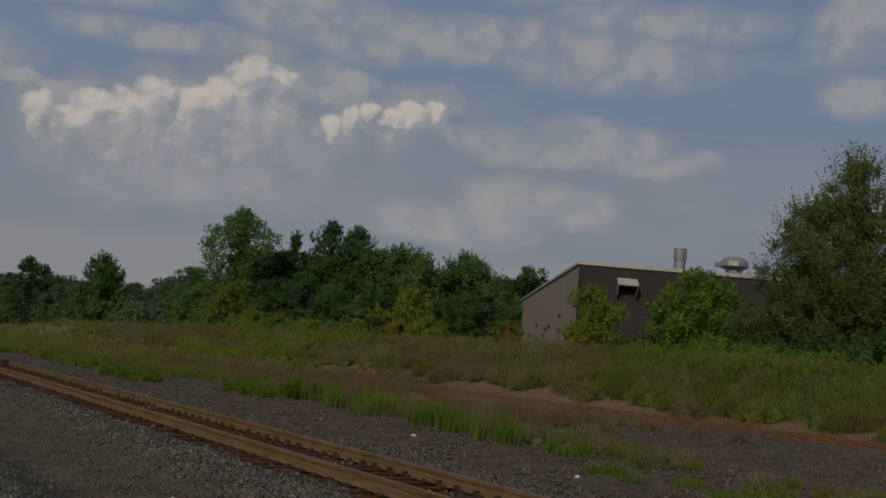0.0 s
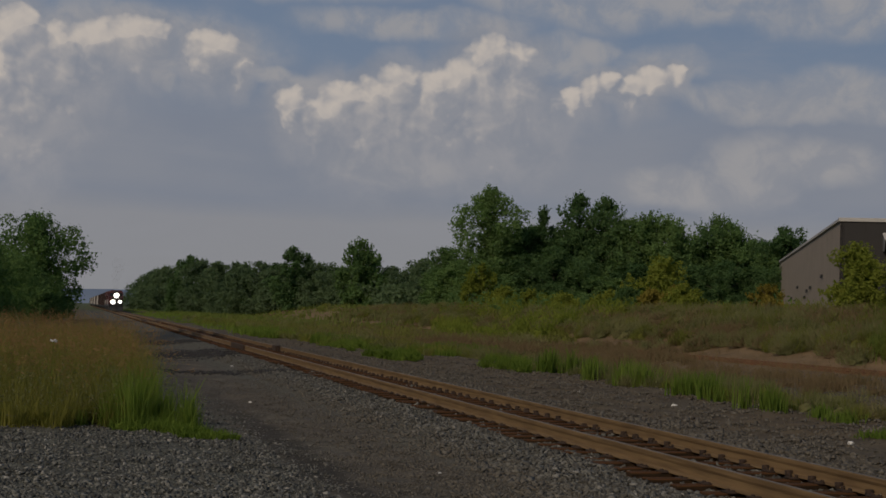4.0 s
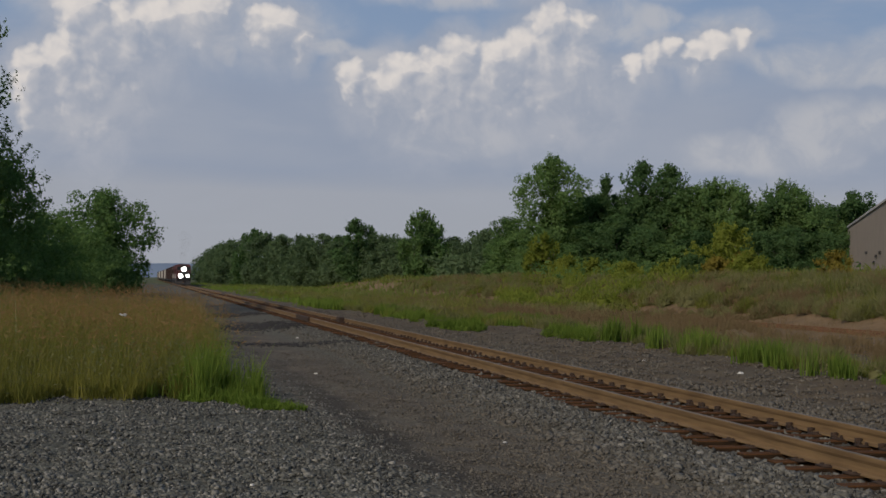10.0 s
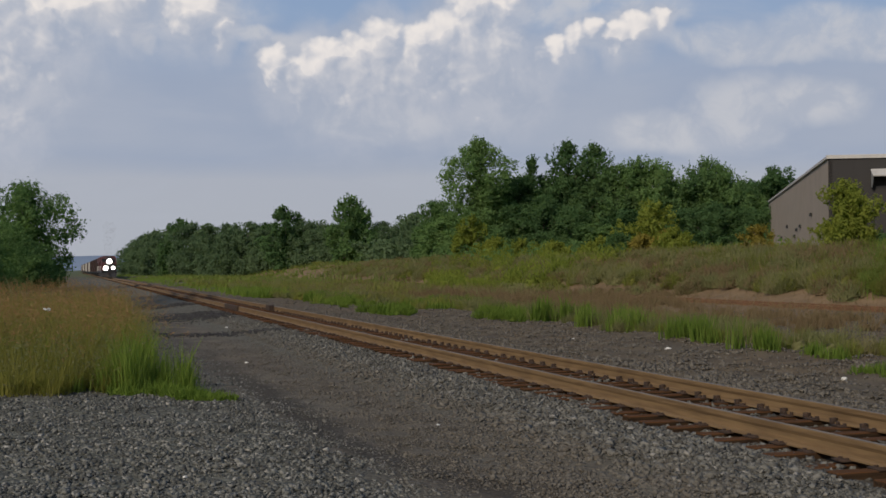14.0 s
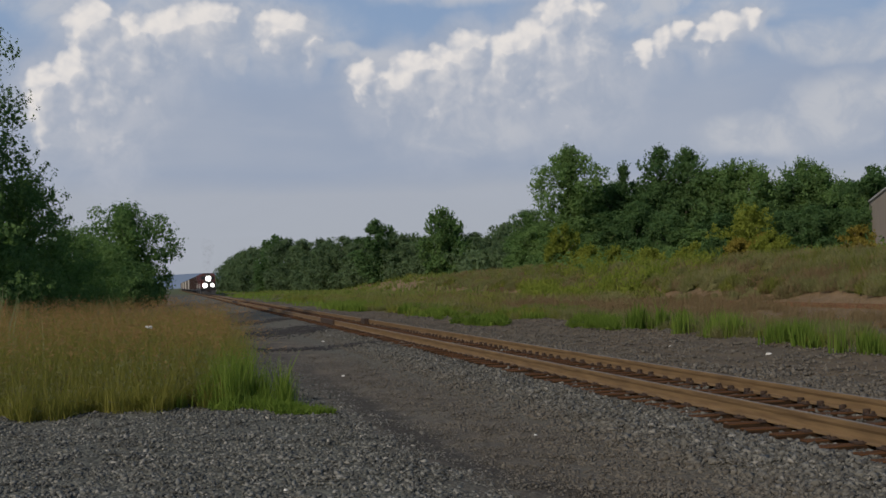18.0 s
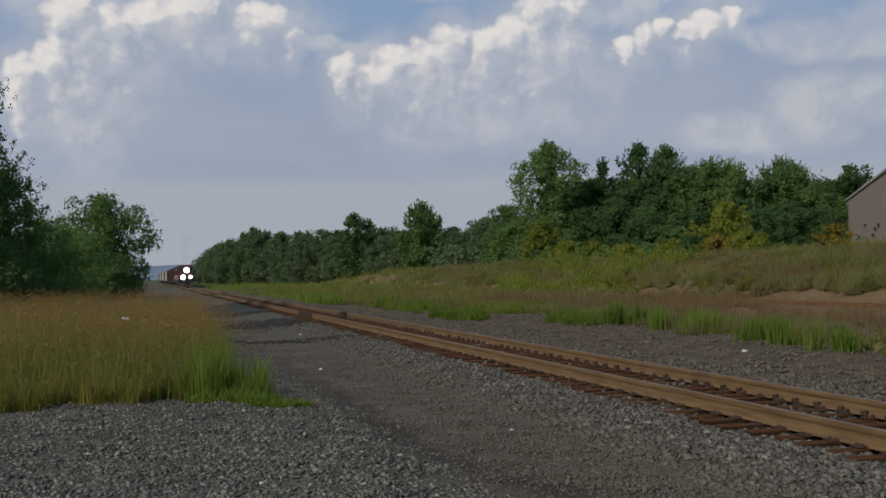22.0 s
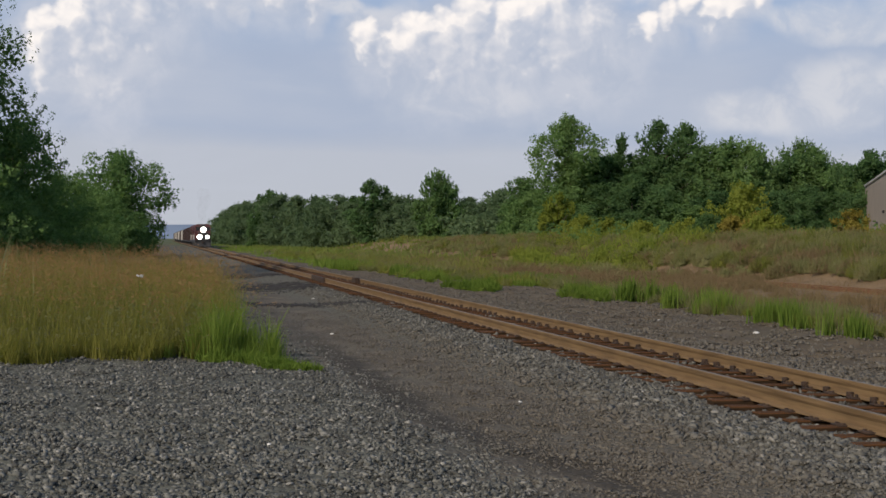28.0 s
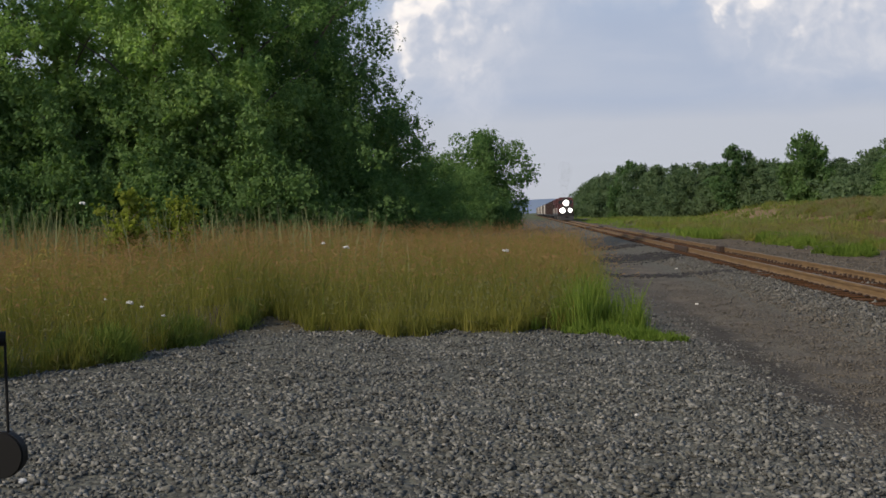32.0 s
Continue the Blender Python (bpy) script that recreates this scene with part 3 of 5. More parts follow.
# ---- building beside the line ----
M_WALL = plain("grey_brown_block_wall", (0.24, 0.20, 0.16), 0.9, 0, 0.10, 0.5, 0.2)
# Brown front cladding, its colour darkened further in place of shade.
M_WALL_SHADED = plain("shade_darkened_brown_siding", (0.02, 0.018, 0.017), 0.8, 0, 0.12, 0.6, 0.1)
M_COPING = plain("weathered_white_coping", (0.36, 0.35, 0.33), 0.7, 0, 0.15, 1.5)
M_GALV = plain("galvanised_sheet", (0.22, 0.23, 0.24), 0.5, 0.3, 0.2, 2.0)
M_DARK = plain("dark_opening", (0.012, 0.012, 0.013), 0.8)


def building():
    # local x runs along the dark front to the south-east, local y back along the grey side wall
    top = empty("industrial_building", pose(49.4, 69.2, 1.5, 0, 0, -28.8), "flat-roofed industrial building, grey side wall and dark front", "building")
    w, d, h, th = 42.0, 55.0, 7.55, 0.3
    part("front_wall", boxed(0, w, 0, th, -0.6, h), M_WALL_SHADED, top, "brown clad front wall, colour darkened for shade")
    part("side_wall", boxed(-0.004, th, 0.0, d, -0.6, h - 0.002), M_WALL, top, "light grey-brown side wall with small stains")
    part("back_wall", boxed(th, w, d - th, d, -0.6, h - 0.002), M_WALL, top)
    part("end_wall", boxed(w - th, w, th, d - th, -0.6, h - 0.002), M_WALL, top)
    part("roof", boxed(th, w - th, th, d - th, h - 0.35, h - 0.15), M_GALV, top, "flat roof")
    part("coping", boxed(-0.12, w + 0.12, -0.12, th + 0.05, h, h + 0.26, 0.02), M_COPING, top, "weathered white coping")
    part("coping", boxed(-0.12, th + 0.05, th + 0.05, d, h, h + 0.2, 0.02), M_COPING, top, "weathered white coping")
    for i in range(int(w / 1.1)):
        part("cladding_rib", boxed(0.55 + i * 1.1 - 0.03, 0.55 + i * 1.1 + 0.03, -0.03, 0, -0.5, h - 0.01), M_WALL_SHADED, top)
    for u, v in ((10.2, 4.1), (18.7, 3.5), (21.8, 3.3), (23.7, 2.8), (31.0, 3.9), (37.5, 3.0)):
        part("wall_box", boxed(-0.14, -0.004, u, u + 0.9, v, v + 0.25, 0.02), M_DARK, top, "small dark fixture")
    # hooded louvre on the front
    part("hood", prism([(-0.95, 6.25), (0, 6.75), (0, 6.83), (-0.98, 6.33)], 2.75, 4.2), M_COPING, top, "white sheet-metal weather hood")
    for x in (2.78, 4.13):
        part("hood_side", prism([(-0.92, 6.26), (0, 6.74), (0, 5.55), (-0.45, 5.55)], x, x + 0.035), M_GALV, top)
    part("louvre", boxed(2.85, 4.1, -0.035, 0.0, 5.5, 6.6), M_DARK, top, "dark louvre opening")
    pipe = part("vent_pipe", cyled(0.43, 0.43, (7.6, 2.2, h - 0.2), (7.6, 2.2, h + 1.2), 20), M_GALV, top, "galvanised vent pipe")
    part("pipe_collar", cyled(0.48, 0.48, (7.6, 2.2, h + 1.15), (7.6, 2.2, h + 1.95), 20), M_GALV, pipe)
    gv = part("cowl_vent", cyled(0.6, 0.6, (11.6, 2.2, h - 0.2), (11.6, 2.2, h + 0.9), 20), M_GALV, top, "galvanised roof vent with a flared cowl")
    bm = bmesh.new()
    cyl(bm, 0.75, 1.08, (11.6, 2.2, h + 0.75), (11.6, 2.2, h + 0.95), 20)
    cyl(bm, 1.08, 1.02, (11.6, 2.2, h + 0.95), (11.6, 2.2, h + 1.3), 20)
    cyl(bm, 1.02, 0.7, (11.6, 2.2, h + 1.3), (11.6, 2.2, h + 1.6), 20)
    part("vent_cap", bm, M_GALV, gv)
    part("vent_spout", boxed(10.25, 10.75, 1.95, 2.45, h + 0.85, h + 1.2, 0.05), M_GALV, gv)
    return top


building()


# ---- train ----
M_RED = plain("faded_red_paint", (0.05, 0.008, 0.007), 0.5, 0, 0.3, 1.0)
M_BLACK = plain("black_paint", (0.009, 0.008, 0.008), 0.6, 0, 0.3, 1.0)
M_BROWN = plain("oxide_brown_paint", (0.022, 0.008, 0.006), 0.7, 0, 0.3, 0.6)
M_WHITE = plain("dirty_white_paint", (0.32, 0.31, 0.29), 0.6, 0, 0.25, 0.7)
M_GLASS = plain("dark_cab_glass", (0.01, 0.011, 0.012), 0.12, 0, 0.0)
M_STEEL = plain("wheel_steel", (0.12, 0.10, 0.09), 0.5, 0.7, 0.2)


def lamp_mat():
    def build(g):
        e = g.n("ShaderNodeEmission")
        e.inputs[0].default_value, e.inputs[1].default_value = (1.0, 0.97, 0.9, 1), 6.0
        return e.outputs[0]
    return surface("lit_headlight", build)


M_LAMP = lamp_mat()


def bogie(parent, y, n=3):
    b = part("bogie", boxed(-1.05, 1.05, y - n * 0.75, y + n * 0.75, 0.5, 0.95, 0.04), M_BLACK, parent, "black bogie frame")
    for i in range(n):
        yy = y + (i - (n - 1) / 2) * 1.5
        bm = bmesh.new()
        for s in (-1, 1):
            cyl(bm, 0.5, 0.5, (s * 0.68, yy, 0.5), (s * 0.8, yy, 0.5), 24)
        cyl(bm, 0.09, 0.09, (-0.7, yy, 0.5), (0.7, yy, 0.5), 10)
        part("wheelset", bm, M_STEEL, b)


def locomotive(lit, label):
    """Front at y = 0 looking to -y, body runs to +y; z = 0 is the rail top."""
    top = empty("locomotive", None, label, "locomotive", "train")
    part("frame", boxed(-1.55, 1.55, 0.3, 21.0, 0.95, 1.45, 0.03), M_BLACK, top, "black underframe")
    part("plow", prism([(-0.35, 0.15), (0.25, 0.15), (0.25, 0.95), (-0.05, 0.95)], -1.5, 1.5), M_BLACK, top, "black snowplow")
    part("coupler", boxed(-0.16, 0.16, -0.55, 0.35, 0.75, 1.05, 0.04), M_IRON, top)
    nose = part("nose", boxed(-0.95, 0.95, 1.0, 2.9, 1.45, 3.15, 0.12), M_RED, top, "short red nose")
    part("nose_panel", boxed(-0.9, 0.9, 0.985, 1.0, 1.5, 3.0), M_BLACK, nose, "black front panel")
    cab = part("cab", prism([(-1.55, 1.45), (1.55, 1.45), (1.55, 4.15), (1.15, 4.6), (-1.15, 4.6), (-1.55, 4.15)], 2.9, 5.2, "y"), M_RED, top, "red driver's cab")
    for s in (-1, 1):
        part("windscreen", boxed(s * 0.82 - 0.55, s * 0.82 + 0.55, 2.885, 2.9, 3.25, 4.0), M_GLASS, cab, "dark windscreen")
        part("side_window", boxed(s * 1.555 - 0.01, s * 1.555 + 0.01, 3.4, 4.8, 3.2, 3.95), M_GLASS, cab, "dark side window")
    part("hood", prism([(-0.95, 1.45), (0.95, 1.45), (0.95, 4.2), (0.75, 4.45), (-0.75, 4.45), (-0.95, 4.2)], 5.2, 20.6, "y"), M_RED, top, "long red engine hood")
    part("radiator", boxed(-1.5, 1.5, 17.2, 20.2, 3.4, 4.55, 0.05), M_RED, top)
    part("fuel_tank", boxed(-1.4, 1.4, 8.2, 12.6, 0.3, 0.95, 0.1), M_BLACK, top)
    part("exhaust_stack", boxed(-0.3, 0.3, 10.2, 11.0, 4.45, 4.7), M_BLACK, top)
    for s in (-1, 1):
        bm = bmesh.new()
        for k in range(9):
            yy = 5.6 + k * 1.85
            cyl(bm, 0.02, 0.02, (s * 1.5, yy, 1.45), (s * 1.5, yy, 2.45), 6)
        cyl(bm, 0.02, 0.02, (s * 1.5, 5.4, 2.45), (s * 1.5, 20.6, 2.45), 6)
        part("handrail", bm, M_WHITE, top, "pale handrail")
        for k in range(4):
            part("step", boxed(s * 1.28 - 0.24, s * 1.28 + 0.24, 0.0, 0.3, 0.3 + k * 0.3, 0.34 + k * 0.3), M_BLACK, top)
    part("front_railing", boxed(-1.45, 1.45, 0.34, 0.38, 2.4, 2.45), M_RED, top, "red front railing")
    bogie(top, 3.6)
    bogie(top, 17.4)
    part("headlight_box", boxed(-0.5, 0.5, 2.75, 2.9, 3.9, 4.5, 0.04), M_BLACK, cab)
    if lit:
        # Lamp discs built far wider than the lenses to stand in for glare.
        for x, z, r in ((0.05, 3.45, 0.54), (-0.66, 2.02, 0.5), (0.86, 2.05, 0.37)):
            part("headlight", cyled(r, r * 0.9, (x, 0.62, z), (x, 0.5, z), 24), M_LAMP, top, "white headlamp disc enlarged to stand for its glare")
    return top


def boxcar(mat, label, length, height, kind):
    top = empty("freight_car", None, label, "freight car", "train")
    part("body", boxed(-1.5, 1.5, 0.5, length - 0.5, 1.1, height, 0.05), mat, top)
    part("roof", prism([(-1.52, height), (1.52, height), (0.9, height + 0.22), (-0.9, height + 0.22)], 0.45, length - 0.45, "y"), mat, top)
    part("sill", boxed(-1.4, 1.4, 0.2, length - 0.2, 0.85, 1.1), M_BLACK, top)
    n = int(length / 1.3)
    for i in range(n):
        for s in (-1, 1):
            part("side_rib", boxed(s * 1.53 - 0.03, s * 1.53 + 0.03, 0.9 + i * 1.3, 1.0 + i * 1.3, 1.15, height - 0.05), mat, top)
    part("end_ladder", boxed(-1.4, -1.0, 0.42, 0.5, 1.2, height - 0.3), M_IRON, top)
    bogie(top, 2.4, 2)
    bogie(top, length - 2.4, 2)
    return top


TRAIN = [(locomotive(True, "red diesel locomotive with three glaring white headlights"), 0.0),
         (locomotive(False, "second faded red diesel locomotive behind the first"), 21.8)]
_y = 43.8
_brown = boxcar(M_BROWN, "oxide-brown boxcar with ribbed sides", 17.0, 4.4, 0)
_white = boxcar(M_WHITE, "dirty white covered hopper freight car", 17.0, 4.3, 0)
for _i in range(24):
    _kind = _white if _i in (6, 7, 10, 11, 12, 15, 16, 17, 20, 21) else _brown
    TRAIN.append((_kind if _i in (0, 6) else copy_thing(_kind, Matrix()), _y))
    _y += 17.9


def exhaust_smoke():
    """A thin column of puffs that leans back over the leading engine."""
    def build(g):
        a, b, mx = g.n("ShaderNodeBsdfTransparent"), g.n("ShaderNodeBsdfDiffuse"), g.n("ShaderNodeMixShader")
        b.inputs[0].default_value = (0.16, 0.14, 0.13, 1)
        g.put(mx.inputs[0], g.smooth(g.noise(pos(g), 0.9, 3.0), 0.3, 0.8, 0.003, 0.035))
        g.t.links.new(a.outputs[0], mx.inputs[1])
        g.t.links.new(b.outputs[0], mx.inputs[2])
        return mx.outputs[0]
    mat = surface("thin_smoke", build)
    rng = random.Random(77)
    top = empty("exhaust_smoke", None, "thin grey exhaust smoke above the leading locomotive", "smoke")
    for i in range(5):
        bm = bmesh.new()
        bmesh.ops.create_icosphere(bm, subdivisions=3, radius=0.75 + 0.2 * i)
        for v in bm.verts:
            v.co *= 1 + 0.16 * math.sin(v.co.x * 3 + i) * math.sin(v.co.z * 4 + 2 * i)
        ob = part("smoke_puff", bm, mat, top, smooth=True)
        ob.matrix_basis = pose(rng.uniform(-0.2, 0.2) + 0.15 * i, 10.6 + 1.2 * i, 5.1 + 1.45 * i)
    return top


SMOKE = exhaust_smoke()


# ---- plants ----
def unit(v):
    return v / np.linalg.norm(v, axis=1, keepdims=True)


def leaf_tris(rng, c, nrm, size):
    """One pointed leaf spray (a bent triangle) at each point, facing roughly along nrm."""
    n = len(c)
    nrm = unit(nrm)
    t = unit(np.cross(nrm, rng.normal(size=(n, 3))))
    b = np.cross(nrm, t)
    s = (size * rng.uniform(0.6, 1.35, n))[:, None]
    v = np.stack([c - t * s * 0.55 - b * s * 0.34, c - t * s * 0.4 + b * s * 0.46, c + t * s * 0.65], 1).reshape(-1, 3)
    return v, np.arange(3 * n).reshape(-1, 3)


def leaf_cards(rng, centres, radii, n, size, up=0.35):
    """Small leaf sprays scattered round clump centres."""
    k = rng.integers(0, len(centres), n)
    v = unit(rng.normal(size=(n, 3)))
    c = centres[k] + v * (np.abs(rng.normal(0, 0.62, n)) * radii[k])[:, None] * np.array([1, 1, 0.8])
    return leaf_tris(rng, c, v * 0.6 + rng.normal(size=(n, 3)) * 0.8 + np.array([0, 0, up]), size)


def limb(bm, pts, r0, r1, seg=7):
    n = len(pts) - 1
    for i in range(n):
        a, b = r0 + (r1 - r0) * i / n, r0 + (r1 - r0) * (i + 1) / n
        cyl(bm, a, b, pts[i], pts[i + 1], seg, caps=False)


def crown_radius(shape, f):
    """Half width of a crown, as a share, at the height share f."""
    if shape == "cone":
        return 1.0 - 0.9 * f
    if shape == "vase":
        return (0.5 + 0.65 * f) * np.sqrt(np.clip(1.04 - f ** 7, 0, 1))
    if shape == "column":
        return (0.85 + 0.15 * np.sin(f * 9)) * np.clip(1.03 - f ** 7, 0.05, 1)
    return (0.8 + 0.2 * np.sin(np.clip(f / 0.4, 0, 1) * 1.57)) * np.clip(1.02 - np.clip((f - 0.35) / 0.68, 0, 1) ** 2.2, 0.02, 1) ** 0.6


def tree(name, seed, h, w, base, mat, leaves, size, shape="full", lobes=22, label="", category="tree", group="", shoot=0.0, spread_r=(0.12, 0.22), fill=0.16):
    """A tapered trunk with limbs and a crown of leafy boughs: each bough is a lobe of clumps, each clump a tuft of leaves."""
    rng = np.random.default_rng(seed)
    top = empty(name, None, label, category, group)
    bm = bmesh.new()
    lean = rng.normal(0, 0.025, 2)
    tr = 0.012 * h + 0.03
    limb(bm, [Vector((0, 0, -0.3)), Vector((lean[0] * h * 0.3, lean[1] * h * 0.3, h * 0.35)), Vector((lean[0] * h, lean[1] * h, h * 0.84))], tr, tr * 0.2)
    # boughs spiral up the stem, each at its own reach and size
    f = (np.arange(lobes) + rng.uniform(0, 1, lobes)) / lobes
    a = np.arange(lobes) * 2.39996 + rng.normal(0, 0.5, lobes)
    r = w * rng.uniform(*spread_r, lobes) * (1.05 - 0.4 * f)
    reach = np.clip(w * 0.5 * crown_radius(shape, f) * rng.uniform(0.85, 1.15, lobes) - r * 0.55, 0, None)
    z = base + (h - base) * (0.06 + 0.94 * f) - r * 0.7
    z = np.maximum(z, base + r * 0.5)
    cs = np.stack([np.cos(a) * reach + lean[0] * z, np.sin(a) * reach + lean[1] * z, z], -1)
    inner = np.stack([lean[0] * z, lean[1] * z, z - 0.25 * r], -1)
    mid = cs * np.array([0.45, 0.45, 1])
    cs, r = np.concatenate([cs, mid[1::2], inner[::2]]), np.concatenate([r, 1.1 * r[1::2], 1.15 * r[::2]])
    n = len(cs)
    for k in range(0, lobes, max(1, lobes // 9)):
        c = Vector(cs[k])
        st = Vector((lean[0] * c.z * 0.6, lean[1] * c.z * 0.6, max(h * 0.1, c.z - 0.6 * math.hypot(c.x, c.y) - h * 0.05)))
        limb(bm, [st, st.lerp(c, 0.5) + Vector((0, 0, 0.02 * h)), c], tr * 0.34, tr * 0.07, 5)
    part("trunk", bm, M_BARK, top)
    # clumps on the lobes, leaves on the clumps
    per = 16
    cd = unit(rng.normal(size=(n * per, 3)) + np.array([0, 0, 0.35]))
    cr = np.repeat(r, per)
    cc = np.repeat(cs, per, 0) + cd * (cr * rng.uniform(0.55, 1.0, n * per))[:, None] * np.array([1, 1, 0.85])
    m = int(leaves * (1 - fill))
    k = rng.choice(n * per, m, p=cr ** 2 / (cr ** 2).sum())
    v = unit(rng.normal(size=(m, 3)))
    pos_l = cc[k] + v * (cr[k] * 0.34 * np.abs(rng.normal(0, 0.75, m)).clip(0, 1.25))[:, None]
    if shoot:
        q = rng.random(m) ** 1.5
        thick = (1 - 0.8 * q)[:, None]
        pos_l = cc[k] + (pos_l - cc[k]) * thick + unit(cd[k] * 0.55 + np.array([0, 0, 0.8])) * (q * shoot * rng.uniform(0.4, 1.0, n * per)[k])[:, None]
    nl = cd[k] * 0.8 + v * 0.55 + rng.normal(size=(m, 3)) * 0.55 + np.array([0, 0, 0.25])
    v1, f1 = leaf_tris(rng, pos_l, nl, np.full(m, size))
    m2 = leaves - m
    k = rng.choice(n, m2, p=r ** 2 / (r ** 2).sum())
    v2, f2 = leaf_tris(rng, cs[k] + rng.normal(0, 0.3, (m2, 3)).clip(-0.5, 0.5) * r[k][:, None], rng.normal(size=(m2, 3)), np.full(m2, size * 1.7))
    pts = np.concatenate([v1, v2])
    pts[:, 2] = np.maximum(pts[:, 2], 0.03)
    mesh_np("crown", pts, np.concatenate([f1, f2 + len(v1)]), mat, top)
    return top


def polar(az, d, dz=0.0):
    x, y = d * math.sin(radians(az)), d * math.cos(radians(az))
    return x, y, float(ground_z(x, y)) + dz


def stand(kinds, spots, seed, sink=-0.1):
    """Place the kinds (tree, its height) at rows of azimuth, distance, kind and the elevation that the top reaches."""
    rng = random.Random(seed)
    used = set()
    for az, d, k, el in spots:
        ob, h = kinds[k]
        x, y, z = polar(az, d, sink)
        s = max(0.3, min(1.5, (d * math.tan(radians(el)) + 1.63 - z) / h))
        m = pose(x, y, z, 0, 0, rng.uniform(0, 360)) @ Matrix.Diagonal((0.35 + 0.65 * s, 0.35 + 0.65 * s, s, 1))
        if k in used:
            copy_thing(ob, m)
        else:
            ob.matrix_basis = m
            used.add(k)


def plant_trees():
    far = "wood along the line"
    big = tree("cottonwood_tree", 11, 15.8, 11.4, 0.4, M_LEAF, 42000, 0.21, "column", 60, "tall broad-leaved tree above the wood", "tree", far, spread_r=(0.12, 0.2))
    big.matrix_basis = pose(*polar(19.35, 146), 0, 0, 40)

    def kind(seed, h, w, base, mat, n, shape, lobes, label, **more):
        return tree("deciduous_tree", seed, h, w, base, mat, n, 0.24, shape, lobes, label, "tree", far, **more), h
    kinds = [
        kind(21, 13.0, 9.5, 0.4, M_LEAF, 21000, "full", 30, "leafy green tree in a dense wood edge"),
        kind(22, 12.4, 9.5, 0.3, M_LEAF_DARK, 21000, "full", 30, "dark green leafy tree in a dense wood edge"),
        kind(23, 15.4, 7.6, 3.0, M_LEAF_DARK, 14000, "column", 40, "tall feathery tree above a dense wood", spread_r=(0.1, 0.2), shoot=0.9, fill=0.1),
        kind(24, 9.5, 10.0, 0.1, M_LEAF_DARK, 19000, "full", 26, "dark green spreading tree in a dense wood edge"),
        kind(25, 14.2, 4.8, 1.0, M_LEAF_DARK, 9000, "cone", 24, "slender dark tree with a pointed top", shoot=0.8, spread_r=(0.14, 0.22)),
        kind(30, 8.5, 9.0, 0.0, M_LEAF, 19000, "full", 24, "green spreading tree in a dense wood edge"),
        kind(36, 13.0, 8.5, 0.3, M_LEAF, 20000, "full", 28, "green tree with upright feathery shoots in the wood", shoot=1.3),
    ]
    stand(kinds, ((17.3, 152, 0, 3.4), (18.0, 149, 0, 4.2), (20.6, 152, 1, 4.7), (21.1, 150, 1, 4.5), (21.75, 150, 4, 5.35), (22.35, 152, 1, 4.6), (23.45, 150, 2, 6.1), (24.7, 151, 2, 5.85), (24.0, 149, 1, 4.9), (25.4, 150, 1, 5.1),
                  (26.2, 148, 6, 5.0), (27.0, 150, 6, 5.35), (27.9, 148, 6, 5.2), (28.8, 150, 0, 4.85), (29.5, 148, 1, 4.7), (30.2, 150, 6, 5.3), (30.8, 148, 6, 4.9), (31.6, 150, 0, 4.95), (32.3, 149, 0, 5.3), (33.1, 150, 1, 4.85),
                  (34.1, 152, 0, 5.0), (34.9, 150, 0, 4.8), (36.2, 155, 1, 4.8), (37.6, 160, 0, 5.0),
                  (17.2, 141, 5, 2.4), (18.3, 139, 5, 3.0), (19.6, 138, 5, 3.3), (21.0, 143, 1, 3.2), (22.4, 143, 3, 3.6), (23.7, 139, 3, 3.3), (25.0, 138, 5, 3.4), (26.3, 140, 3, 3.2), (27.6, 138, 5, 3.3), (29.0, 139, 3, 3.2), (30.4, 138, 3, 3.4),
                  (31.8, 139, 3, 3.2), (33.2, 138, 3, 3.3), (34.8, 140, 3, 3.2), (20.4, 166, 3, 4.4), (22.0, 166, 3, 4.5), (23.6, 166, 3, 4.7), (25.2, 166, 3, 4.8), (26.8, 166, 3, 4.8), (28.4, 166, 3, 4.7), (30.0, 166, 3, 4.7),
                  (31.6, 166, 3, 4.7), (33.2, 166, 3, 4.7)), 4)

    def far_kind(seed, h, w, base, mat, shape, label, **more):
        return tree("deciduous_tree", seed, h, w, base, mat, 12000, 0.3, shape, 22, label, "tree", far, **more), h
    text = "far leafy tree in the wood along the line"
    fk = [
        far_kind(26, 10.0, 10.5, 0.0, M_LEAF_HAZED, "full", text),
        far_kind(27, 10.0, 9.0, 0.0, M_LEAF_HAZED, "full", text),
        far_kind(28, 9.0, 11.0, 0.0, M_LEAF_HAZED, "full", text),
        far_kind(29, 11.0, 8.5, 0.0, M_LEAF_DARK, "full", "far dark rounded tree in the wood along the line"),
        far_kind(40, 11.0, 8.0, 0.0, M_LEAF, "full", "far tree with a feathery domed top", shoot=1.3),
    ]
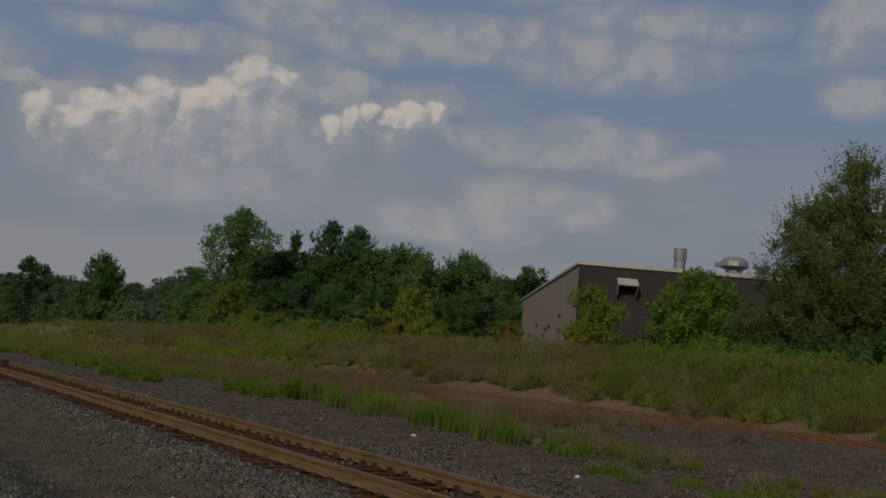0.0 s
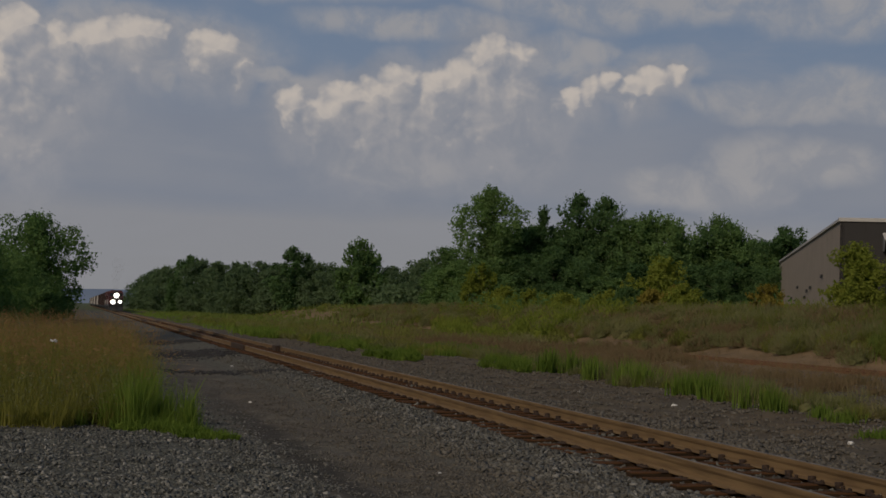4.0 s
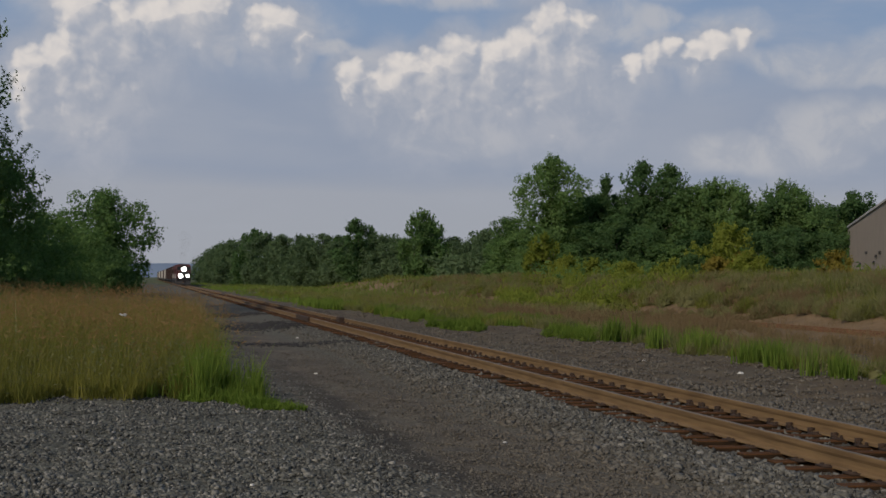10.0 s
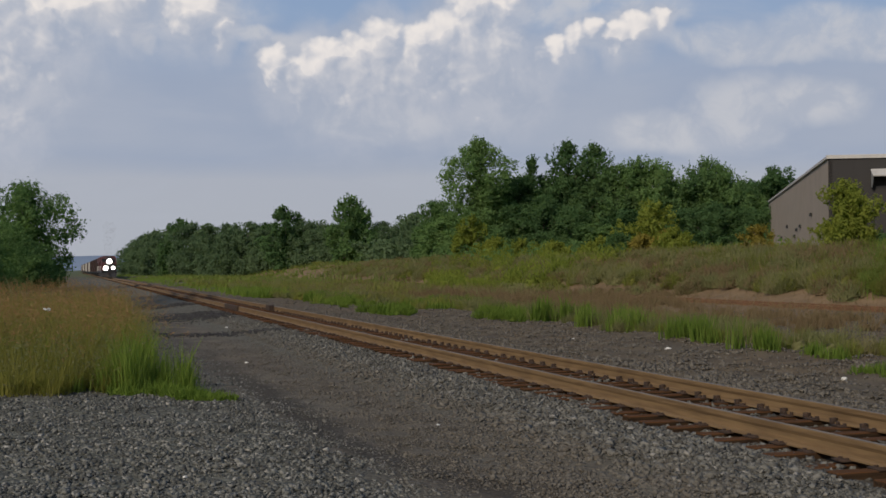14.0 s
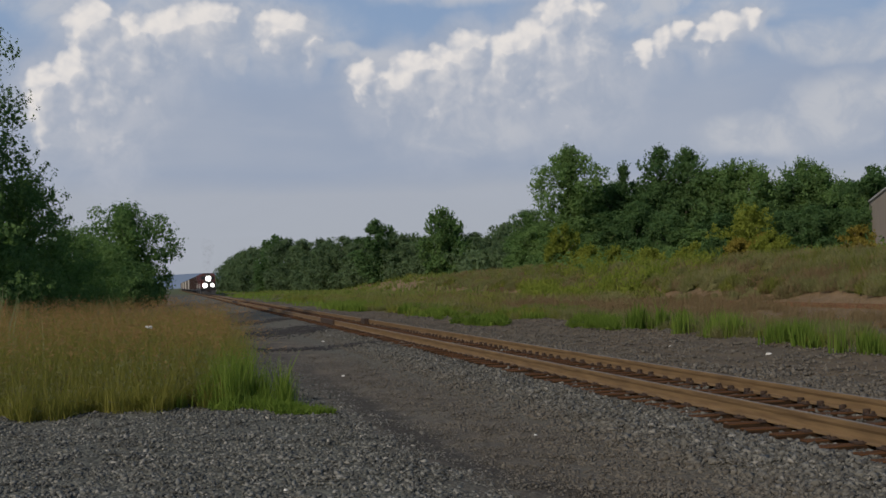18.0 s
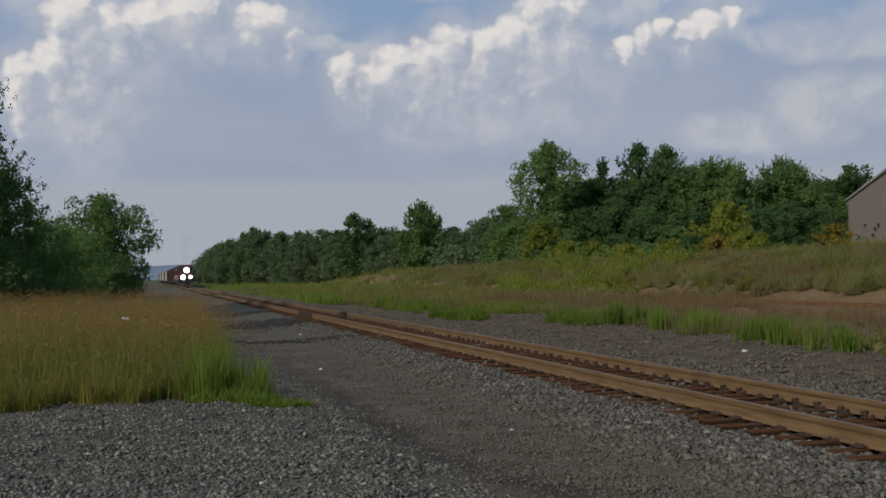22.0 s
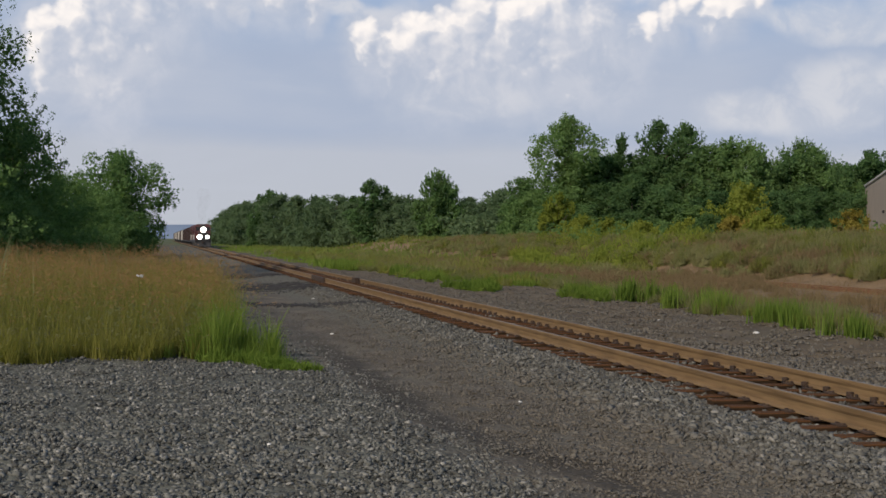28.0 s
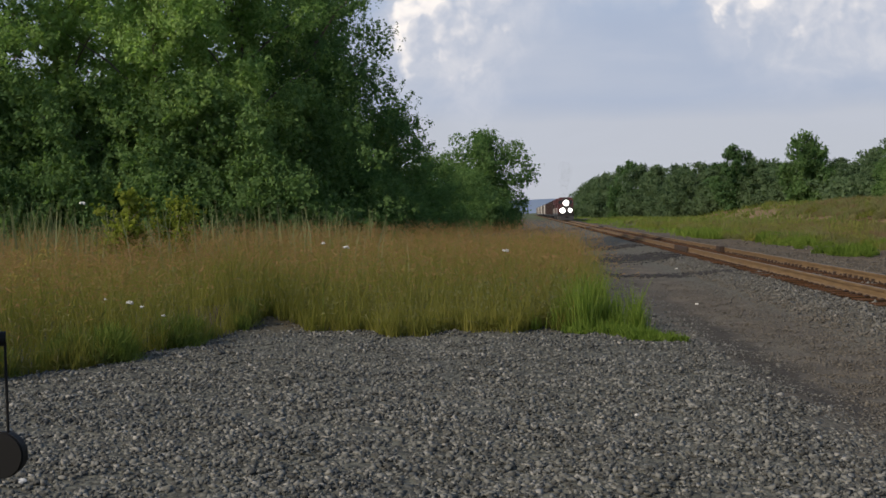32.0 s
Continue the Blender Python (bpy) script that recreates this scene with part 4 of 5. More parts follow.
    stand(fk, ((16.6, 172, 2, 2.82), (15.9, 190, 1, 2.82), (15.1, 186, 2, 2.5), (14.3, 192, 1, 2.62), (13.2, 188, 4, 3.5), (13.7, 196, 0, 2.72), (12.5, 200, 0, 2.5), (11.8, 206, 2, 2.62), (11.1, 212, 0, 2.6), (9.9, 212, 3, 3.12),
               (10.6, 218, 0, 2.77), (9.2, 228, 0, 2.5), (8.5, 236, 1, 2.62), (7.8, 244, 2, 2.52), (7.2, 254, 0, 2.5), (6.4, 268, 1, 2.52), (5.5, 286, 0, 2.55), (4.9, 304, 3, 2.34), (4.35, 328, 0, 2.22), (3.9, 352, 0, 2.14),
               (3.5, 382, 1, 2.04), (3.2, 412, 0, 1.97), (2.95, 446, 2, 1.82), (2.8, 480, 2, 1.72), (16.9, 215, 2, 2.62), (15.6, 220, 0, 2.4), (14.6, 222, 0, 2.4), (12.9, 230, 0, 2.4), (11.4, 236, 0, 2.45), (10.2, 245, 2, 2.45),
               (8.9, 256, 0, 2.4), (7.5, 274, 0, 2.35), (6.0, 296, 0, 2.35)), 5)


plant_trees()


def left_trees():
    gl = "trees behind the reeds"

    def kind(seed, h, w, base, mat, n, size, label, **more):
        return tree("roadside_tree", seed, h, w, base, mat, n, size, "full", 40, label, "tree", gl, **more), h
    kinds = [
        kind(31, 15.0, 10.5, 1.0, M_LEAF_LIFTED, 52000, 0.135, "dense green tree behind the tall grass", spread_r=(0.1, 0.17)),
        kind(32, 16.5, 9.5, 1.5, M_LEAF_LIFTED, 52000, 0.135, "tall green tree behind the tall grass", spread_r=(0.1, 0.17), shoot=1.0),
        kind(33, 8.0, 8.0, 0.1, M_LEAF, 36000, 0.13, "spreading green shrubby tree behind the tall grass", shoot=0.6),
        kind(34, 4.6, 7.0, 0.1, M_LEAF, 24000, 0.12, "low green shrub behind the reeds", shoot=0.4),
        kind(35, 17.0, 9.5, 1.0, M_LEAF_DARK, 46000, 0.14, "tall dark green tree at the end of the stand", shoot=1.0),
    ]
    hs = (15.0, 16.5, 8.0, 4.6, 17.0)
    spots = []
    for az, d, k in ((-10.2, 62, 4), (-13.5, 58, 0), (-17.2, 55, 1), (-27.5, 54, 0), (-33.0, 54, 0), (-6.6, 68, 2), (-10.5, 56, 2), (-15.5, 53, 2), (-20.0, 53, 2), (-24.5, 52, 2), (-8.0, 60, 3), (-5.4, 74, 3),
                     (-13.0, 52, 3), (-17.5, 51, 3), (-22.5, 51, 3), (-27.0, 50, 3), (-15.5, 66, 0), (-19.0, 66, 0), (-12.0, 70, 4), (-9.3, 72, 4), (-22.0, 57, 1), (-25.0, 60, 4)):
        spots.append((az, d, k, math.degrees(math.atan2(polar(az, d)[2] + hs[k] - 1.73, d))))
    spots += [(-4.7, 88, 2, 2.9), (-3.7, 102, 2, 2.5), (-2.8, 112, 2, 2.2)]
    stand(kinds, spots, 6)
    lone = tree("lineside_tree", 41, 10.8, 11.6, 0.2, M_LEAF, 40000, 0.2, "vase", 62, "lone broad green tree beside the line", "tree", spread_r=(0.11, 0.17))
    lone.matrix_basis = pose(*polar(-1.7, 128))
    low = tree("lineside_tree", 42, 4.6, 6.4, 0.1, M_LEAF_DARK, 10000, 0.21, "full", 18, "low dark bushy tree beside the line", "tree", "low trees beside the line")
    low.matrix_basis = pose(*polar(-2.6, 112))
    for az, d, turn in ((-1.9, 120, 140), (-3.3, 118, 60), (-1.6, 132, 250)):
        copy_thing(low, pose(*polar(az, d), 0, 0, turn))


left_trees()


def right_bushes():
    b = tree("yellow_green_bush", 51, 4.3, 4.8, 0.0, M_LEAF_YELLOW, 30000, 0.11, "full", 26, "round yellow-green bush before the building", "bush", shoot=0.35)
    b.matrix_basis = pose(*polar(36.45, 70))
    b = tree("green_bush", 52, 5.5, 5.9, 0.0, M_LEAF_BRIGHT, 36000, 0.12, "full", 28, "round bright green bush before the building", "bush", shoot=0.35)
    b.matrix_basis = pose(*polar(41.3, 69))
    tall = [tree("grey_green_tree", 60 + i, 12.0, 7.0, 0.1, M_LEAF_OLIVE, 70000, 0.095, "full", 46, "tall grey-green tree with feathery upright shoots beside the building", "tree", "trees beside the building", shoot=1.6, spread_r=(0.11, 0.19), fill=0.28) for i in (0, 1)]
    for i, (az, d, h, w, turn) in enumerate(((46.3, 66, 9.4, 6.0, 0), (48.1, 66, 11.8, 6.8, 30), (50.2, 65, 13.2, 7.4, 110), (53.0, 64, 13.6, 7.8, 200), (44.9, 67, 5.6, 5.2, 290))):
        m = pose(*polar(az, d), 0, 0, turn) @ Matrix.Diagonal((w / 7.0, w / 7.0, h / 12.0, 1))
        if i < 2:
            tall[i].matrix_basis = m
        else:
            copy_thing(tall[i % 2], m)
    for i, (az, d, h, w) in enumerate(((27.4, 92, 4.8, 6.2), (25.0, 100, 2.0, 3.6), (18.9, 120, 4.6, 4.2), (21.4, 112, 2.2, 4.0), (28.5, 86, 2.2, 3.4), (22.8, 108, 1.8, 4.0), (26.4, 96, 1.8, 4.2), (19.9, 116, 2.4, 4.0))):
        t = tree("yellow_green_bush", 70 + i, h, w, 0.0, M_LEAF_YELLOW, 10000, 0.15, "full", 16, "yellow-green shrub at the wood edge", "bush", "shrubs at the wood edge", shoot=0.5)
        t.matrix_basis = pose(*polar(az, d))
    for i, (az, d, h, w) in enumerate(((28.2, 88, 2.3, 3.0), (27.0, 89, 2.0, 3.0), (32.3, 82, 2.2, 2.4))):
        t = tree("orange_shrub", 83 + i, h, w, 0.0, M_LEAF_RUSTY, 7000, 0.13, "full", 14, "small rust-tinged shrub at the wood edge", "bush", "rusty shrubs at the wood edge", shoot=0.4)
        t.matrix_basis = pose(*polar(az, d))
    for i, (az, d, h, w) in enumerate(((43.4, 67, 2.6, 3.6), (44.6, 65, 2.2, 3.4), (39.0, 68, 1.6, 3.0), (46.5, 62, 2.4, 4.0), (49.5, 60, 2.6, 4.5), (25.9, 90, 2.2, 2.8))):
        t = tree("dark_shrub", 90 + i, h, w, 0.0, M_LEAF_DARK, 9000, 0.12, "full", 16, "dark green shrub at the foot of the trees", "bush", "dark shrubs by the building", shoot=0.4)
        t.matrix_basis = pose(*polar(az, d))


right_bushes()


def blades(rng, xy, h, width, lean, bend=0.5):
    """Upright blades in two bends, as arrays of points and triangles."""
    n = len(xy)
    z = ground_z(xy[:, 0], xy[:, 1])
    a = rng.uniform(0, 2 * np.pi, n)
    side = np.stack([np.cos(a), np.sin(a), np.zeros(n)], -1) * (width * rng.uniform(0.6, 1.4, n))[:, None]
    d = rng.normal(size=(n, 2)) * lean
    base = np.stack([xy[:, 0], xy[:, 1], z - 0.02], -1)
    mid = base + np.stack([d[:, 0] * h * 0.35, d[:, 1] * h * 0.35, h * 0.55], -1)
    tip = base + np.stack([d[:, 0] * h, d[:, 1] * h, h * (1 - bend * (d ** 2).sum(1))], -1)
    v = np.stack([base - side, base + side, mid - side * 0.75, mid + side * 0.75, tip], 1).reshape(-1, 3)
    i = np.arange(n)[:, None] * 5
    f = np.concatenate([i + np.array([[0, 1, 3]]), i + np.array([[0, 3, 2]]), i + np.array([[2, 3, 4]])], 1).reshape(-1, 3)
    return v, f, tip


def panicles(rng, tips, h, k, size):
    """Loose seed heads: short thin strands about the tops of the stems."""
    n = len(tips)
    t = np.repeat(tips, k, 0)
    hh = np.repeat(h, k)
    c = t - np.stack([np.zeros(n * k), np.zeros(n * k), rng.random(n * k) * hh * 0.33], -1)
    d = rng.normal(size=(n * k, 3)) * np.array([1, 1, 0.5]) + np.array([0, 0, 0.5])
    d *= size * rng.uniform(0.5, 1.3, (n * k, 1))
    w = rng.normal(size=(n * k, 3)) * 0.035 * size
    v = np.stack([c, c + d + w, c + d - w * 1.6], 1).reshape(-1, 3)
    return v, np.arange(n * k * 3).reshape(-1, 3)


def bushes(rng, xy, r, k, length, wide, mat, name, label, flat=0.9, up=0.8, core=0.5):
    """Feathery weeds: each a rounded heart of foliage wrapped in k thin upright strands."""
    n = len(xy)
    c0 = np.stack([xy[:, 0], xy[:, 1], ground_z(xy[:, 0], xy[:, 1])], -1)
    # the hearts: uneven domes of three rings and a top
    ang = np.arange(7) * (2 * np.pi / 7)
    ring = np.concatenate([np.stack([np.cos(ang + i) * math.cos(e), np.sin(ang + i) * math.cos(e), np.full(7, math.sin(e))], -1) for i, e in enumerate((-0.15, 0.45, 1.0))] + [np.array([[0, 0, 1.0]])])
    v1 = c0[:, None] + ring[None] * (r * core)[:, None, None] * rng.uniform(0.75, 1.2, (n, 22, 1)) * np.array([1, 1, flat])
    j, m1 = np.arange(7), (np.arange(7) + 1) % 7
    f1 = np.concatenate([np.stack([j + 7 * i, m1 + 7 * i, m1 + 7 * i + 7], -1) for i in (0, 1)] + [np.stack([j + 7 * i, m1 + 7 * i + 7, j + 7 * i + 7], -1) for i in (0, 1)] + [np.stack([j + 14, m1 + 14, np.full(7, 21)], -1)])
    f1 = (f1[None] + 22 * np.arange(n)[:, None, None]).reshape(-1, 3)
    # the strands, gathered in tufts
    m = n * k
    tufts = rng.normal(size=(n * 9, 3))
    tufts[:, 2] = np.abs(tufts[:, 2]) * 0.9
    pick = np.repeat(np.arange(n) * 9, k) + rng.integers(0, 9, m)
    d = unit(unit(tufts)[pick] + rng.normal(0, 0.42, (m, 3)))
    d[:, 2] = np.abs(d[:, 2])
    p = np.repeat(c0, k, 0) + d * (np.repeat(r, k) * rng.uniform(0.55, 1.0, m))[:, None] * np.array([1, 1, flat])
    t = unit(d * 0.6 + np.array([0, 0, up]) + rng.normal(0, 0.4, (m, 3))) * (length * rng.uniform(0.5, 1.4, m))[:, None]
    w = unit(np.cross(t, rng.normal(size=(m, 3)))) * (wide * rng.uniform(0.6, 1.5, m))[:, None]
    v2 = np.stack([p - t * 0.4 - w, p - t * 0.4 + w, p + t * 0.6], 1).reshape(-1, 3)
    f2 = np.arange(3 * m).reshape(-1, 3) + 22 * n
    return tagged(mesh_np(name, np.concatenate([v1.reshape(-1, 3), v2]), np.concatenate([f1, f2]), mat), label, "weeds", kind="stuff")


def spread(rng, n, x0, x1, y0, y1, keep):
    out = np.zeros((0, 2))
    while len(out) < n:
        p = np.stack([rng.uniform(x0, x1, n), rng.uniform(y0, y1, n)], -1)
        p = p[keep(p[:, 0], p[:, 1]) > rng.random(n)]
        out = np.concatenate([out, p])
    return out[:n]


def meadow_edge(x):
    """Front limit of the tall grass on the west side."""
    return np.interp(x, (-16, -7, -5.6, -5.0, -4.4, -2, 0.6, 1.5, 2.1), (10.5, 12.4, 14.5, 17.5, 20.0, 18.2, 18.9, 17.4, 16.3)) + 0.25 * np.sin(x * 4.1) + 0.15 * np.sin(x * 9.3)


def meadow():
    rng = np.random.default_rng(8)

    def keep(x, y):
        right = np.interp(y, (15, 18, 20, 23, 40, 90), (0.3, 0.55, 0.9, 1.5, 1.9, 2.6)) + 0.2 * np.sin(y * 3.0)
        return (y > meadow_edge(x)) * (x < right) * (0.35 + 0.65 * (ripple(x, y, 1.1) > -0.5)) * np.exp(-(y - 16) / 22)

    xy = spread(rng, 62000, -18, 2.6, 10, 60, keep)
    front = np.clip((xy[:, 1] - meadow_edge(xy[:, 0])) / 1.6, 0, 1)
    h = (rng.uniform(0.55, 1.5, len(xy)) + 0.12 * ripple(xy[:, 0], xy[:, 1], 0.6)) * (0.62 + 0.38 * front)
    v, f, tip = blades(rng, xy, h, 0.0048, 0.3)
    tagged(mesh_np("tall_grass", v, f, M_GRASS), "tall olive-green meadow grass", "grass", kind="stuff")
    pick = (rng.random(len(xy)) < 0.55) & (h > 0.85)
    v, f = panicles(rng, tip[pick] + np.array([0, 0, 0.12]), h[pick] * 0.8, 9, 0.062)
    tagged(mesh_np("seed_heads", v, f, M_SEED), "hazy reddish seed heads over the grass", "grass", kind="stuff")
    pick = rng.random(len(xy)) < 0.42
    v, f = panicles(rng, tip[pick] - np.array([0, 0, 1.0]) * (h[pick] * 0.22)[:, None], h[pick] * 1.6, 6, 0.085)
    tagged(mesh_np("grass_haze", v, f, M_FUZZ), "fine olive side stems in the tall grass", "grass", kind="stuff")
    # short undergrowth along the front, and leafy weeds at the western end
    xy = spread(rng, 12000, -14, 0.8, 10, 24, lambda x, y: (y > meadow_edge(x) - 0.05) * np.exp(-np.clip(y - meadow_edge(x), 0, 9) / 0.7))
    tagged(mesh_np("short_grass", *blades(rng, xy, rng.uniform(0.12, 0.5, len(xy)), 0.007, 0.3)[:2], M_GRASS), "short grass along the meadow's front edge", "grass", kind="stuff")
    xy = spread(rng, 90, -12, -4.6, 10, 22, lambda x, y: (y > meadow_edge(x) + 0.1) * np.exp(-np.clip(y - meadow_edge(x), 0, 9) / 0.9))
    bushes(rng, xy, rng.uniform(0.2, 0.46, 90), 420, 0.16, 0.007, M_GREEN_WEED, "meadow_herbs", "bushy green weeds at the meadow's edge", 1.2, core=0.4)
    # fresh green tufts at the corner towards the track, each a sheaf that opens upwards
    n = 34
    cx, cy = rng.normal(1.05, 0.42, n).clip(0.1, 1.74), rng.uniform(18.5, 20.6, n)
    k = rng.integers(0, n, 2500)
    xy = np.stack([cx[k] + rng.normal(0, 0.07, len(k)), cy[k] + rng.normal(0, 0.07, len(k))], -1)
    h = (rng.uniform(0.35, 1.15, n) * (0.7 + 0.35 * (cx > 0.8)))[k] * rng.uniform(0.35, 1.0, len(k))
    tagged(mesh_np("green_tuft", *blades(rng, xy, h, 0.007, 0.2)[:2], M_GRASS_GREEN), "fresh bright green grass tufts at the yard's edge", "grass", kind="stuff")
    cx = rng.uniform(0, 1, 60)
    xy = np.stack([0.75 + 1.35 * cx + rng.normal(0, 0.12, 60), 18.75 - 1.5 * cx ** 1.5 + rng.normal(0, 0.16, 60)], -1)
    bushes(rng, xy, rng.uniform(0.08, 0.2, 60) * (1.2 - 0.5 * cx), 70, 0.11, 0.012, M_GRASS_GREEN, "corner_herbs", "low sprawling green weeds at the yard's edge", 0.8)
    k = rng.integers(0, 60, 700)
    tagged(mesh_np("corner_blades", *blades(rng, xy[k] + rng.normal(0, 0.1, (700, 2)), rng.uniform(0.1, 0.42, 700) * (1.1 - 0.7 * cx[k]), 0.006, 0.5)[:2], M_GRASS_GREEN), "sprawling grass blades at the yard's edge", "grass", kind="stuff")
    # tiny pale flowers among the grass towards the lane
    xy = spread(rng, 700, -3.5, 1.6, 18, 24, lambda x, y: (y > meadow_edge(x) + 0.1) * np.exp(-((x - 0.1) / 0.9) ** 2))
    cs = np.stack([xy[:, 0], xy[:, 1], ground_z(xy[:, 0], xy[:, 1]) + rng.uniform(0.3, 0.8, len(xy))], -1)
    v, f = leaf_cards(rng, cs, np.full(len(cs), 0.035), 2400, 0.022, 0.9)
    tagged(mesh_np("small_flowers", v, f, M_CATTAIL), "tiny pale flowers scattered in the tall grass", "flowers", kind="stuff")
    # pale reeds further back
    xy = spread(rng, 3600, -30, 3, 26, 52, lambda x, y: (x < 0.09 * (y - 40) - 1.0) * (0.2 + 0.8 * step(-x, 4, 9)) * (0.3 + 0.7 * (ripple(x, y, 0.7) > 0)))
    h = (0.9 + 1.2 * rng.random(len(xy)) ** 2.2) * (1 + 0.018 * np.clip(-xy[:, 0], 0, 22))
    tagged(mesh_np("reeds", *blades(rng, xy, h, 0.022, 0.13)[:2], M_CATTAIL), "pale green reeds behind the meadow grass", "reeds", kind="stuff")


meadow()


def meadow_patch(rng, n, x0, x1, y0, y1, keep, h0, h1, width, lean, mat, name, label, category, hmod=None):
    xy = spread(rng, n, x0, x1, y0, y1, keep)
    h = rng.uniform(h0, h1, len(xy))
    if hmod is not None:
        h = h * hmod(xy[:, 0], xy[:, 1])
    v, f, tip = blades(rng, xy, h, width, lean)
    tagged(mesh_np(name, v, f, mat), label, category, kind="stuff")
    return tip, h


def herbs(rng, n, x0, x1, y0, y1, keep, h0, h1, leaves, size, mat, name, label):
    """Leafy weeds: low mounds of small leaves."""
    xy = spread(rng, n, x0, x1, y0, y1, keep)
    h = rng.uniform(h0, h1, n)
    z = ground_z(xy[:, 0], xy[:, 1])
    cs = np.concatenate([np.stack([xy[:, 0] + rng.normal(0, 0.2, n), xy[:, 1] + rng.normal(0, 0.2, n), z + h * f], -1) for f in (0.3, 0.62, 0.88)])
    rs = np.concatenate([h * 0.42, h * 0.36, h * 0.22])
    v, f = leaf_cards(rng, cs, rs, leaves, size, 0.5)
    tagged(mesh_np(name, v, f, mat), label, "weeds", kind="stuff")


PATCHES = ((16.2, 37.4, 0.6, 1.7, 1.3), (16.0, 33.3, 0.55, 1.9, 1.05), (15.7, 28.6, 0.5, 1.3, 0.95), (15.2, 26.2, 0.4, 0.6, 0.9), (15.0, 23.6, 0.4, 0.6, 1.0), (14.9, 21.4, 0.45, 0.8, 0.4), (14.2, 17.4, 0.5, 1.4, 0.3), (14.6, 14.9, 0.9, 0.8, 0.28),
           (17.6, 47.0, 0.9, 1.4, 0.6), (16.6, 55.0, 0.8, 3.0, 0.6), (15.0, 72.0, 1.2, 4.0, 0.7), (13.2, 88.0, 1.3, 7.0, 0.8), (19.5, 60.0, 1.2, 3.0, 0.6))  # x, y, half sizes, height


def strip_edge(y):
    """West edge of the weeds between the tracks."""
    return np.interp(y, (12, 22, 27, 36, 46, 60, 80), (14.2, 14.9, 15.3, 15.7, 16.5, 15.2, 13.2)) + 0.35 * np.sin(y * 0.9) + 0.25 * np.sin(y * 2.3)


def bank_foot(y):
    """Where the bushes begin above the bare soil of the bank."""
    return 33.15 - 1.7 * step(-y, -56, -38) + 0.45 * np.sin(y * 1.9) + 0.3 * np.sin(y * 0.83)


def east_side():
    rng = np.random.default_rng(9)

    def az(x, y):
        return np.degrees(np.arctan2(x, y))

    for x, y, rx, ry, top in PATCHES:
        n = max(4, int(13 * rx * ry))
        cx, cy = x + rng.uniform(-1, 1, n) * rx, y + rng.uniform(-1, 1, n) * ry
        k = rng.integers(0, n, int(560 * rx * ry) + 160)
        xy = np.stack([cx[k] + rng.normal(0, 0.12, len(k)), cy[k] + rng.normal(0, 0.12, len(k))], -1)
        h = (top * rng.uniform(0.55, 1.0, n))[k] * rng.uniform(0.3, 1.0, len(k))
        tagged(mesh_np("grass_tuft", *blades(rng, xy, h, 0.008 + 0.0002 * y, 0.15)[:2], M_GRASS_GREEN), "bright green grass tufts beside the ballast", "grass", kind="stuff")

    def herb_row(n, x0, x1, y0, y1, keep, r0, r1, k, length, wide, mat, name, label, **more):
        xy = spread(rng, n, x0, x1, y0, y1, keep)
        bushes(rng, xy, rng.uniform(r0, r1, n), k, length, wide, mat, name, label, **more)

    # weeds between the tracks: grey-olive by the ballast, a brown haze towards the siding
    def strip(x, y):
        return (0.15 + 0.85 * step(y, 17, 27)) * (x > strip_edge(y) + 0.35) * (x < strip_edge(y) + 2.2 + 1.6 * step(y, 24, 36)) * np.exp(-y / 40)
    herb_row(330, 13, 26, 12, 105, strip, 0.28, 0.62, 330, 0.2, 0.007, M_FUZZ, "strip_herbs", "feathery grey-olive herbs between the tracks", core=0.35)
    herb_row(200, 13, 26, 12, 105, strip, 0.2, 0.42, 260, 0.18, 0.007, M_WEED, "strip_weeds", "low green and olive weeds between the tracks", core=0.35)

    for x, y, rx, ry, n in ((13.5, 50.5, 0.8, 2.6, 30), (15.6, 41.0, 0.7, 2.0, 16), (14.4, 63.0, 1.0, 4.0, 26), (15.0, 98.0, 1.6, 9.0, 34)):
        xy = np.stack([x + rng.uniform(-rx, rx, n), y + rng.uniform(-ry, ry, n)], -1)
        bushes(rng, xy, rng.uniform(0.22, 0.46, n) * (1 + 0.006 * y), 240, 0.2, 0.012, M_GRASS_GREEN, "green_clump", "bright green leafy weeds in clumps beside the ballast", core=0.4)

    def haze(x, y):
        return np.exp(-y / 60) * step(x, strip_edge(y) + 0.6, strip_edge(y) + 2.4) * step(-x, -28.2 + 3.4 * step(-y, -50, -40), -26.5 + 3.4 * step(-y, -50, -40)) * step(y + 0.35 * (x - 20), 25, 33) * (0.25 + 0.75 * (ripple(x, y, 0.3) > -0.3))
    herb_row(420, 15, 29, 18, 130, haze, 0.25, 0.5, 190, 0.26, 0.008, M_HAZE, "brown_haze_weeds", "hazy red-brown seeding weeds before the siding", up=1.1, core=0.42)
    tip, h = meadow_patch(rng, 9000, 16, 30, 18, 150, haze, 0.3, 0.75, 0.007, 0.25, M_HAZE, "dry_weeds", "dry brown weeds about the siding", "weeds")
    v, f = panicles(rng, tip[::2] + np.array([0, 0, 0.04]), h[::2], 12, 0.06)
    tagged(mesh_np("dry_seed_heads", v, f, M_HAZE), "hazy brown seed heads by the siding", "weeds", kind="stuff")
    meadow_patch(rng, 7000, 27, 35, 26, 150, lambda x, y: np.exp(-y / 60) * (0.25 + 0.75 * (ripple(x, y, 0.7) > 0.0)), 0.1, 0.42, 0.008, 0.35, M_HAZE, "soil_weeds", "sparse dry weeds on the bare soil", "weeds")

    # the bank: a scalloped foot row, then bushes up the face and over the top
    def foot(x, y):
        return (np.abs(x - bank_foot(y) - 0.5) < 0.45) * np.exp(-y / 90)

